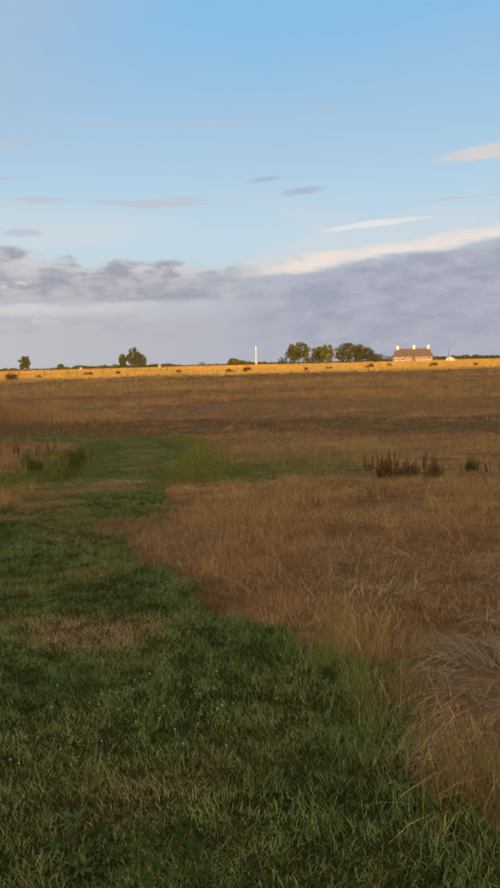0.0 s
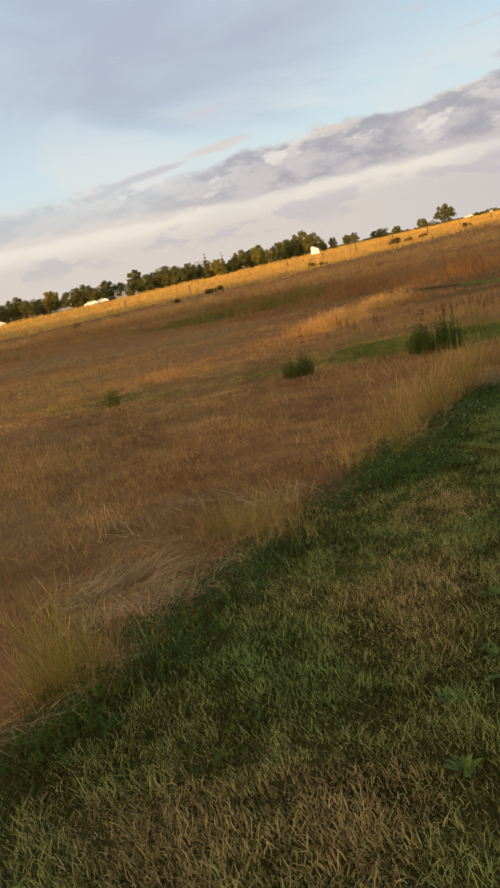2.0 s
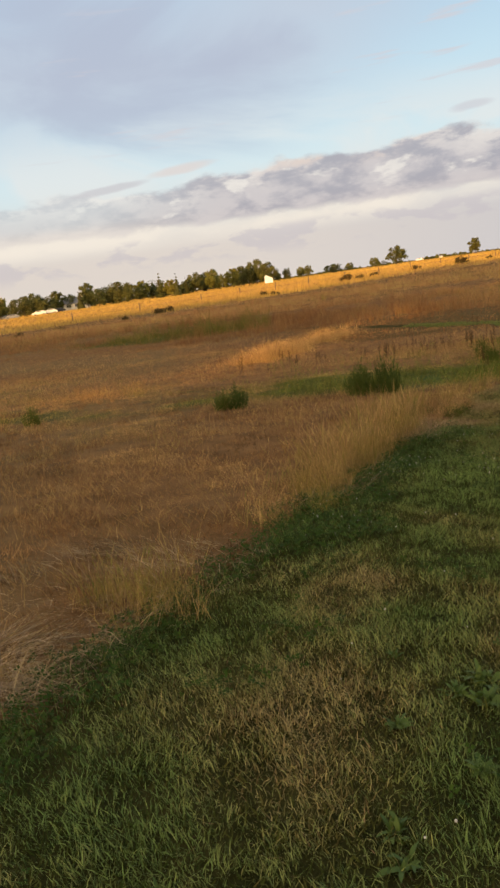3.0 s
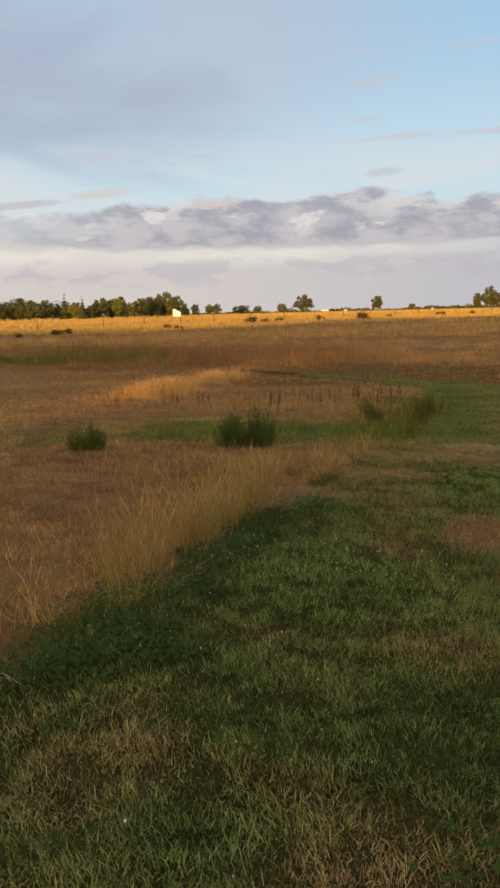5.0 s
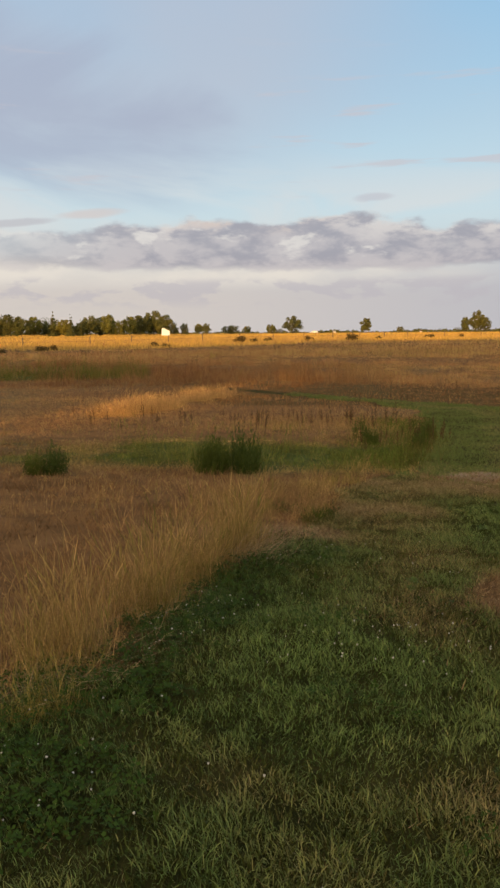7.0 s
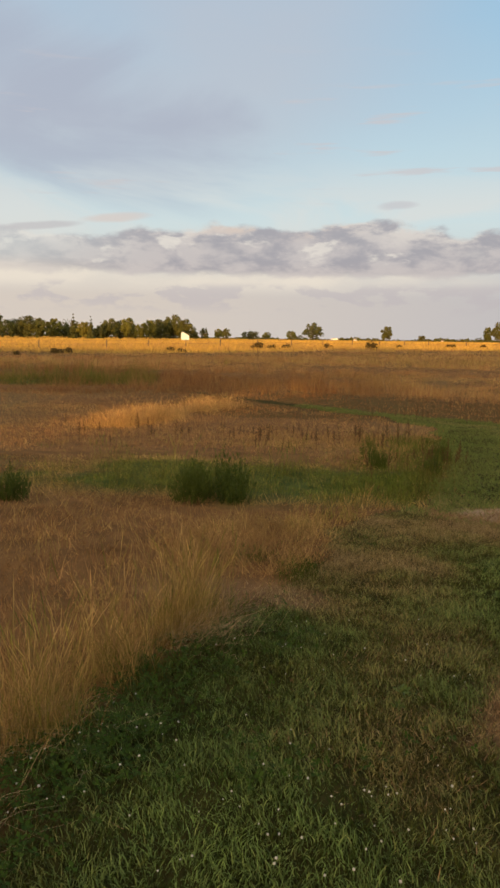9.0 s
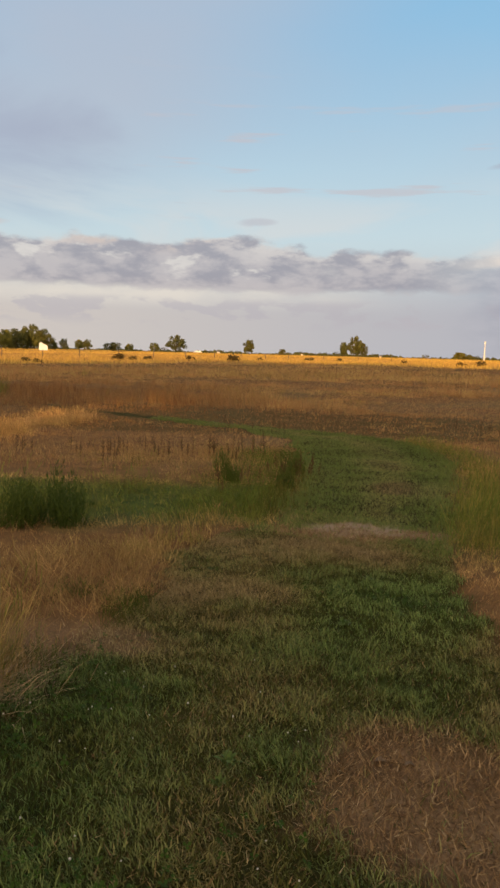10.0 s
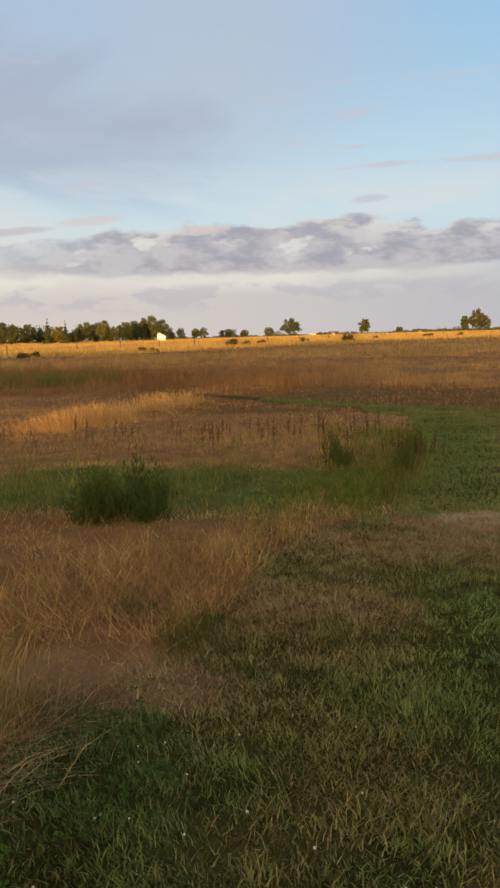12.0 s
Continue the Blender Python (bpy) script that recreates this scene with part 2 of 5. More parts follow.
straw_mat = grass_material("straw_blade", ((0.0, DULL), (0.35, (0.31, 0.22, 0.125)), (0.7, (0.38, 0.275, 0.165)), (1.0, (0.20, 0.13, 0.075))), 0.15, vary=0.6)
thatch_mat = grass_material("dead_thatch", ((0.0, (0.11, 0.062, 0.030)), (0.6, (0.21, 0.130, 0.064)), (0.92, (0.29, 0.192, 0.10)), (1.0, (0.38, 0.29, 0.17))), 0.1, 0.8, 0.5)
sunlit_gold_mat = grass_material("sunlit_ripe_grass", ((0.0, (0.16, 0.14, 0.05)), (0.4, (0.47, 0.31, 0.085)), (1.0, (0.58, 0.385, 0.10))), 0.2, 0.7, 0.35)
weed_mat = leaf_material("weed_leaf", (0.018, 0.036, 0.009), (0.098, 0.132, 0.028))
shrub_mat = leaf_material("shrub_leaf", (0.040, 0.030, 0.012), (0.10, 0.072, 0.026), 0.1)
clover_mat = leaf_material("clover_leaf", (0.012, 0.031, 0.005), (0.058, 0.104, 0.016), spec=0.08)
dock_leaf_mat = leaf_material("dock_leaf", (0.042, 0.080, 0.018), (0.105, 0.160, 0.040), spec=0.15)
stalk_mat = plain("green_stalk", (0.09, 0.12, 0.035), 0.8, 40)
dock_mat = plain("dead_stalk", (0.10, 0.060, 0.028), 0.9, 30, spec=0.04)
bark_mat = plain("bark", (0.10, 0.075, 0.055), 0.95, 3)
crown_mats = [leaf_material("crown_leaf", d, l, 0.2) for d, l in (((0.048, 0.064, 0.022), (0.138, 0.148, 0.050)), ((0.080, 0.096, 0.024), (0.200, 0.200, 0.054)), ((0.056, 0.066, 0.024), (0.132, 0.138, 0.048)))]
wood_mat = plain("weathered_wood", (0.16, 0.12, 0.085), 0.9, 8)
white_mat = plain("white_render", (0.80, 0.77, 0.70), 0.7, 1.5, 0.08)
# white tinted blue to offset the orange sunlight on the shed
sun_offset_mat = plain("sun_offset_white", (0.66, 0.77, 0.88), 0.6, 1.5, 0.06)
brick_mat = plain("red_brick", (0.36, 0.22, 0.14), 0.9, 2.0)
roof_mat = plain("roof_tile", (0.17, 0.11, 0.08), 0.85, 2.0)
slate_mat = plain("grey_slate", (0.22, 0.22, 0.23), 0.7, 2.0)
glass_mat = plain("window_glass", (0.05, 0.06, 0.07), 0.08, 1.0, 0.1)
paint_mats = [plain(f"car_paint_{c}", v, 0.25, 1.0, 0.05) for c, v in (("white", (0.78, 0.78, 0.76)), ("grey", (0.25, 0.26, 0.28)), ("dark", (0.03, 0.03, 0.04)))]
rubber_mat = plain("tyre_rubber", (0.02, 0.02, 0.02), 0.9, 8)
flower_mat = plain("clover_flower", (0.46, 0.44, 0.40), 0.8, 60, 0.15)


def ground_material():
    mat, n = material("meadow_ground")
    at = place(n)
    cover = n.put("ShaderNodeSeparateColor")
    n.join(n.put("ShaderNodeAttribute", attribute_name="cover").outputs["Color"], cover.inputs[0])
    lawn, soil, green = cover.outputs[:3]
    bare = n.put("ShaderNodeAttribute", attribute_name="cover").outputs["Alpha"]
    fine = n.noise(at, 40.0, 6.0, 0.7)
    mid = n.noise(at, 3.0, 5.0)
    wide = n.noise(at, 0.10, 5.0, 0.6, 0.6)
    mixd = n.math("ADD", n.math("MULTIPLY", fine, 0.45), n.math("MULTIPLY", mid, 0.55))
    thatch = n.mix(n.ramp(mixd, 0.35, 0.65), (0.112, 0.061, 0.027), (0.208, 0.115, 0.049))
    thatch = n.mix(n.ramp(wide, 0.45, 0.62, 0.0, 0.6), thatch, n.mix(mixd, (0.09, 0.065, 0.03), (0.20, 0.145, 0.07)))
    # turf colour is very dark, with the shade among the blades painted in
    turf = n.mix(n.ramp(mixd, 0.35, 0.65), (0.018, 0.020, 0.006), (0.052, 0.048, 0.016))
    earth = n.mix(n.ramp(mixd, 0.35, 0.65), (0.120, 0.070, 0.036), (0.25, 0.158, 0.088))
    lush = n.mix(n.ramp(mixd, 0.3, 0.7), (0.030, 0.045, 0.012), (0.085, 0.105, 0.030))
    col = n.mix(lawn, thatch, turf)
    col = n.mix(green, col, lush)
    col = n.mix(soil, col, earth)
    col = n.mix(bare, col, n.mix(n.ramp(mixd, 0.3, 0.7), (0.21, 0.15, 0.10), (0.36, 0.275, 0.20)))
    finish(n, col, 0.95, mixd, 0.9, 0.04, spec=0.02)
    return mat


ground_mat = ground_material()


# ---- the lie of the land ----
def lie(x, y):
    """Height of the ground: it falls gently along the way, then climbs to the far field."""
    u = -0.46 * x + 0.888 * y
    return np.interp(u, [-400, -1.2, 16, 21, 28, 60, 120, 350, 3000], [0.1, 0.017, -0.88, -1.0, -1.02, -0.6, 0.05, 0.6, 0.6])


def hash2(i, j, seed):
    k = (i * 374761393 + j * 668265263 + seed * 974634721) & 0xFFFFFFFF
    k = ((k ^ (k >> 13)) * 1274126177) & 0xFFFFFFFF
    return ((k ^ (k >> 16)) & 0xFFFF) / 65535.0


def cloudy(x, y, size, seed=0):
    """Smooth random field from 0 to 1 with features of that size."""
    total = 0
    for k, weight in ((1, 0.6), (2.3, 0.3), (5.1, 0.1)):
        a, b = np.asarray(x) * k / size, np.asarray(y) * k / size
        i, j = np.floor(a).astype(np.int64), np.floor(b).astype(np.int64)
        f, g = a - i, b - j
        f, g = f * f * (3 - 2 * f), g * g * (3 - 2 * g)
        top = hash2(i, j, seed) * (1 - f) + hash2(i + 1, j, seed) * f
        low = hash2(i, j + 1, seed) * (1 - f) + hash2(i + 1, j + 1, seed) * f
        total = total + weight * (top * (1 - g) + low * g)
    return total


def step(v, a, b):
    t = np.clip((v - a) / (b - a), 0, 1)
    return t * t * (3 - 2 * t)


LEFT = [(0.2, -3), (-0.7, -0.6), (-1.5, 1.4), (-2.0, 2.5), (-2.35, 3.5), (-2.65, 4.4), (-2.95, 5.4), (-3.3, 6.6), (-3.6, 7.3), (-3.9, 8.3), (-4.0, 9.1), (-4.4, 9.9), (-4.8, 10.8), (-4.95, 11.7), (-4.9, 12.4), (-5.5, 14.2), (-7.6, 18.5), (-9.5, 21.7), (-12.0, 23.2), (-17, 24.1), (-22, 24.9)]
RIGHT = [(4.2, -3), (3.5, -0.6), (2.95, 0.9), (2.35, 2.1), (1.98, 2.7), (1.95, 3.2), (1.8, 3.65), (1.4, 3.85), (1.1, 4.1), (0.65, 4.6), (0.05, 5.4), (-0.9, 6.35), (-1.35, 7.1), (-1.2, 8.2), (-1.5, 9.3), (-1.8, 9.9), (-2.1, 10.6), (-2.5, 11.6), (-2.7, 12.6), (-3.3, 14.5), (-3.95, 17), (-5.0, 20.7), (-7.0, 23.6), (-8.7, 24.0), (-11.7, 24.15), (-17, 24.6), (-22, 25.1)]


def to_line(x, y, line):
    """Distance to a line of points, and on which side (left is positive)."""
    best, side = np.full(np.shape(x), 1e9), np.zeros(np.shape(x))
    for (ax, ay), (bx, by) in zip(line, line[1:]):
        dx, dy = bx - ax, by - ay
        t = np.clip(((x - ax) * dx + (y - ay) * dy) / (dx * dx + dy * dy), 0, 1)
        d = np.hypot(x - ax - t * dx, y - ay - t * dy)
        near = d < best
        best = np.where(near, d, best)
        side = np.where(near, np.sign(dx * (y - ay) - dy * (x - ax)), side)
    return best * side


def dark_strip(x, y):
    """A strip of low dark growth across the field beyond the bend."""
    v, s = -0.46 * x + 0.888 * y, 0.888 * x + 0.46 * y
    off = np.abs(v - 30.0 + 0.55 * np.clip(s - 5, 0, 15) - 3 * (cloudy(s * 0.5, v, 5, 25) - 0.5))
    return step(off + 6.0 * (cloudy(s * 0.22, v, 1.7, 26) - 0.5), 5.5, 2.5) * step(s, -12, -2)


def brown_stand(x, y):
    """A stand of taller dull brown grass across the field on the left."""
    v, s = -0.46 * x + 0.888 * y, 0.888 * x + 0.46 * y
    return step(v + 3 * (cloudy(s * 0.3, v, 3, 28) - 0.5), 28.5, 31) * step(v, 50, 42) * step(s + 4 * (cloudy(s, v, 4, 29) - 0.5), 3, -3)


def stubble(x, y):
    """Low trampled stubble inside the bend of the way."""
    v, s = -0.46 * x + 0.888 * y, 0.888 * x + 0.46 * y
    return step(v + 1.5 * (cloudy(x, y, 2.0, 27) - 0.5), 16.2, 17.5) * step(v, 25, 23.5) * step(s, -1.5, -4) * step(s, -16, -11)


def zones(x, y):
    """Masks of what grows where: mown lawn, bare earth, lush green, and distances to the lawn's edges."""
    wob = (cloudy(x, y, 0.8, 3) - 0.5) * 0.5 + (cloudy(x, y, 0.25, 4) - 0.5) * 0.28
    left, right = to_line(x, y, LEFT) + wob, to_line(x, y, RIGHT) + wob
    inside = np.minimum(-left, right)          # metres inside the mown way
    lawn = step(inside, -0.08, 0.10)
    blob = lambda cx, cy, rx, ry, turn=0.0: step(1.25 - np.hypot(((x - cx) * math.cos(turn) + (y - cy) * math.sin(turn)) / rx, (-(x - cx) * math.sin(turn) + (y - cy) * math.cos(turn)) / ry) + (cloudy(x, y, 0.45, 8) - 0.5) * 1.1, 0.0, 0.45)
    red = blob(-1.30, 7.78, 0.86, 0.50, -0.89)
    pale = blob(-3.9, 12.75, 1.0, 0.45, 0.5)
    scuff = blob(-4.05, 8.3, 0.72, 0.32, 0.4) * 0.75 + blob(-0.5, 7.2, 0.9, 0.5, -0.8) * 0.7
    earth = np.clip(red + pale + scuff, 0, 1)
    v = -0.46 * x + 0.888 * y
    s = 0.888 * x + 0.46 * y
    gl = step(cloudy(x, y, 1.5, 21) * 1.2 - 0.6 + 2.3 - np.abs(v - 14.6 - 0.10 * (s + 2) + 0.25 * np.clip(-s - 3, 0, 9)) * 1.0, 0.0, 1.2) * step(-left, 0.2, -0.3) * (step(s, -6.0, -1.0) + 0.62 * step(s, -14, -8) * step(cloudy(x, y, 1.1, 24), 0.36, 0.60)).clip(0, 1)
    gr = step(cloudy(x, y, 1.5, 22) * 1.2 - 0.6 + 2.6 - np.abs(v - 15.2 + 0.2 * s) * 0.85, 0.0, 1.4) * step(right, 0.2, -0.3) * step(s, 12, 4)
    gf = step(1.2 - np.hypot((s + 17) / 6.0, (v - 36) / 2.2) + (cloudy(x, y, 2.0, 23) - 0.5), 0.0, 0.5)
    return lawn, earth, np.clip(gl + gr + gf + 0.05 * dark_strip(x, y), 0, 1), left, right, inside


def sandy(x, y):
    """Pale trodden soil at the mouth of the bend."""
    off = np.hypot((x + 3.9) * 0.88 + (y - 12.85) * 0.48, 2.3 * ((y - 12.85) * 0.88 - (x + 3.9) * 0.48))
    return step(off + 1.1 * (cloudy(x, y, 0.4, 9) - 0.5), 1.05, 0.55) * (0.45 + 0.55 * step(cloudy(x, y, 0.22, 19), 0.36, 0.52))


def spread(start, stop, first, growth):
    out, gap = [start], first
    while out[-1] < stop:
        out.append(out[-1] + gap)
        gap *= growth
    return out


def make_ground():
    xs = np.array([-v for v in spread(24, 3200, 0.3, 1.09)][::-1] + list(np.arange(-23.8, 8, 0.22)) + spread(8, 3200, 0.3, 1.09))
    ys = np.array([-v for v in spread(3, 3200, 0.5, 1.12)][::-1] + list(np.arange(-2.8, 30, 0.22)) + spread(30, 3200, 0.3, 1.07))
    gx, gy = np.meshgrid(xs, ys)
    x, y = gx.ravel(), gy.ravel()
    near = step(np.hypot(x + 5, y - 10), 60, 25)
    z = lie(x, y) + near * ((cloudy(x, y, 0.5, 5) - 0.5) * 0.05 + (cloudy(x, y, 2.5, 6) - 0.5) * 0.10)
    nx, ny = len(xs), len(ys)
    idx = np.arange(nx * ny).reshape(ny, nx)
    quads = np.stack([idx[:-1, :-1], idx[:-1, 1:], idx[1:, 1:], idx[1:, :-1]], -1).reshape(-1, 4)
    mesh = bpy.data.meshes.new("ground")
    mesh.vertices.add(len(x))
    mesh.vertices.foreach_set("co", np.stack([x, y, z], -1).ravel().astype(np.float32))
    mesh.loops.add(quads.size)
    mesh.loops.foreach_set("vertex_index", quads.ravel().astype(np.int32))
    mesh.polygons.add(len(quads))
    mesh.polygons.foreach_set("loop_start", np.arange(0, quads.size, 4, dtype=np.int32))
    lawn, earth, green, *_ = zones(x, y)
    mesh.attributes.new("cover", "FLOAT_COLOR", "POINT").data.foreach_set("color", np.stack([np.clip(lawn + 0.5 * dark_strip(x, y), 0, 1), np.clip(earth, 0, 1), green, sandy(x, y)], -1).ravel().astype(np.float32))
    mesh.update(calc_edges=True)
    mesh.shade_smooth()
    mesh.materials.append(ground_mat)
    return tagged(new("ground", mesh), "dry summer meadow ground with a mown grass way", "ground", kind="structure")


make_ground()
rng = np.random.default_rng(7)


def relief(x, y):
    near = step(np.hypot(x + 5, y - 10), 60, 25)
    return lie(x, y) + near * ((cloudy(x, y, 0.5, 5) - 0.5) * 0.05 + (cloudy(x, y, 2.5, 6) - 0.5) * 0.10)


def blades(name, x, y, tall, wide, dry, mat, lean=0.35, heads=False, rise=None, label="", category="grass", heading=None, simple=False, tone=None):
    """One object of many separate blades. lean: how far the tip goes aside, in heights."""
    count = len(x)
    turn = rng.uniform(0, 2 * np.pi, count)
    to = rng.uniform(0, 2 * np.pi, count) if heading is None else heading
    lean = lean * rng.uniform(0.3, 1.5, count)
    z = relief(x, y) - 0.01 + (0 if rise is None else rise)
    side = np.stack([np.cos(turn), np.sin(turn), 0 * turn], -1)
    ahead = np.stack([np.cos(to), np.sin(to), 0 * to], -1)
    foot = np.stack([x, y, z], -1)
    up = np.array([0, 0, 1.0])
    up_part = 1 / np.sqrt(1 + lean**2)

    def at(k):
        return foot + (tall * k * up_part)[:, None] * up + (tall * lean * up_part * k**1.8)[:, None] * ahead

    if heads:
        levels, widths = (0.0, 0.70, 0.85), (0.35, 0.22, 1.3)
    elif simple:
        levels, widths = (0.0,), (1.0,)
    else:
        levels, widths = (0.0, 0.55), (0.8, 0.7)
    rows = []
    for k, w in zip(levels, widths):
        half = (wide * w / 2)[:, None] * side
        rows += [at(k) - half, at(k) + half]
    rows.append(at(1.0))
    verts = np.stack(rows, 1)
    per = verts.shape[1]
    tris = []
    for k in range(len(levels) - 1):
        a = 2 * k
        tris += [(a, a + 1, a + 3), (a, a + 3, a + 2)]
    tris.append((per - 3, per - 2, per - 1))
    faces = (np.arange(count)[:, None, None] * per + np.array(tris)[None]).reshape(-1, 3)
    mesh = bpy.data.meshes.new(name)
    mesh.vertices.add(count * per)
    mesh.vertices.foreach_set("co", verts.ravel().astype(np.float32))
    mesh.loops.add(faces.size)
    mesh.loops.foreach_set("vertex_index", faces.ravel().astype(np.int32))
    mesh.polygons.add(len(faces))
    mesh.polygons.foreach_set("loop_start", np.arange(0, faces.size, 3, dtype=np.int32))
    mesh.attributes.new("dry", "FLOAT", "POINT").data.foreach_set("value", np.repeat(np.clip(dry, 0, 1), per).astype(np.float32))
    mesh.attributes.new("tone", "FLOAT", "POINT").data.foreach_set("value", np.repeat(np.ones(count) if tone is None else np.clip(tone, 0.35, 1.9), per).astype(np.float32))
    mesh.update(calc_edges=True)
    mesh.materials.append(mat)
    return tagged(new(name, mesh), label, category, kind="stuff")


def wedge(count, r0, r1, a0=-16, a1=72, power=0.5):
    """Points seen from the way, between two distances and two headings."""
    r = np.sqrt(rng.uniform(r0**2, r1**2, count)) if power == 0.5 else r0 * (r1 / r0) ** rng.uniform(0, 1, count)
    a = np.radians(rng.uniform(a0, a1, count))
    return 0.3 - r * np.sin(a), 2.5 + r * np.cos(a)


def lawn_points(count, y0, y1, thick=1.0):
    y = rng.uniform(y0, y1, count)
    x0, x1 = (np.interp(y, [p[1] for p in line[:20]], [p[0] for p in line[:20]]) for line in (LEFT, RIGHT))
    f = rng.uniform(0, 1, count)
    x = x0 - 0.5 + (x1 - x0 + 1.0) * f
    pick = rng.uniform(0, 1, count) < (x1 - x0 + 1.0) / 5.6
    x, y = x[pick], y[pick]
    count = len(x)
    lawn, earth, green, left, right, inside = zones(x, y)
    keep = rng.uniform(0, 1, count) < lawn * (1 - 0.97 * earth) * thick
    return (v[keep] for v in (x, y, earth, left, inside))


def clover_bed(x, y):
    """Where the clover reaches out into the sward."""
    return step(np.hypot((x + 2.25) / 0.42, (y - 4.6) / 0.5) + 0.8 * (cloudy(x, y, 0.3, 79) - 0.5), 1.15, 0.75)


def lushness(x, y):
    """Where the sward has stayed fresh."""
    spots = step(np.hypot((x + 2.5) / 0.8, (y - 10.3) / 1.1), 1.2, 0.6) + 0.5 * step(np.hypot((x + 2.6) / 0.7, (y - 6.6) / 0.6), 1.3, 0.7) + 0.6 * step(np.hypot((x + 1.7) / 0.8, (y - 6.2) / 0.6), 1.3, 0.6)
    return np.clip(spots + 0.3 * (cloudy(x, y, 0.6, 38) - 0.5), 0, 1)


def lawn_dryness(x, y, inside, earth):
    """Which parts of the sward have withered."""
    mood = cloudy(x, y, 1.0, 31)
    hollow = sum(0.75 * much * step(np.hypot((x - cx) / rx, (y - cy) / ry), 1.3, 0.5) for cx, cy, rx, ry, much in DRY_SPOTS)
    lush = lushness(x, y)
    return np.clip(((mood - 0.46) * 1.5 + 0.23 + 0.07 * step(y, 7.0, 9.0) + 0.12 * step(y, 7.8, 8.8) * step(x, -2.6, -3.4) + 0.25 * step(inside, 0.35, 0.0) * step(y, 7.6, 8.4) + 0.21 * step(y, 5.2, 3.2) * step(x, 0.4, -0.5) - 0.22 * step(y, 4.2, 3.2) * step(x, 0.2, 0.8) + hollow + 0.5 * earth - 0.20 * step(y, 5.5, 6.3) * step(y, 8.6, 7.8)) * (1 - 0.75 * step(inside, 0.6, 0.05) * step(y, 8.4, 7.4)) * (1 - 0.8 * lush), 0, 1)


DRY_SPOTS = ((-2.0, 5.25, 0.45, 0.22, 0.45), (-0.6, 1.45, 1.1, 0.5, 0.36), (-0.8, 2.65, 0.3, 0.3, 0.4), (-1.45, 3.9, 0.3, 0.4, 0.5), (-0.2, 3.9, 0.4, 0.25, 0.38), (0.1, 5.3, 0.5, 0.4, 0.4), (-1.2, 5.0, 0.4, 0.2, 0.35), (-0.8, 4.2, 0.8, 0.25, 0.3), (-3.5, 8.5, 0.7, 0.35, 0.35), (-3.3, 9.6, 0.8, 0.5, 0.22), (-3.9, 11.5, 0.9, 0.7, 0.38))


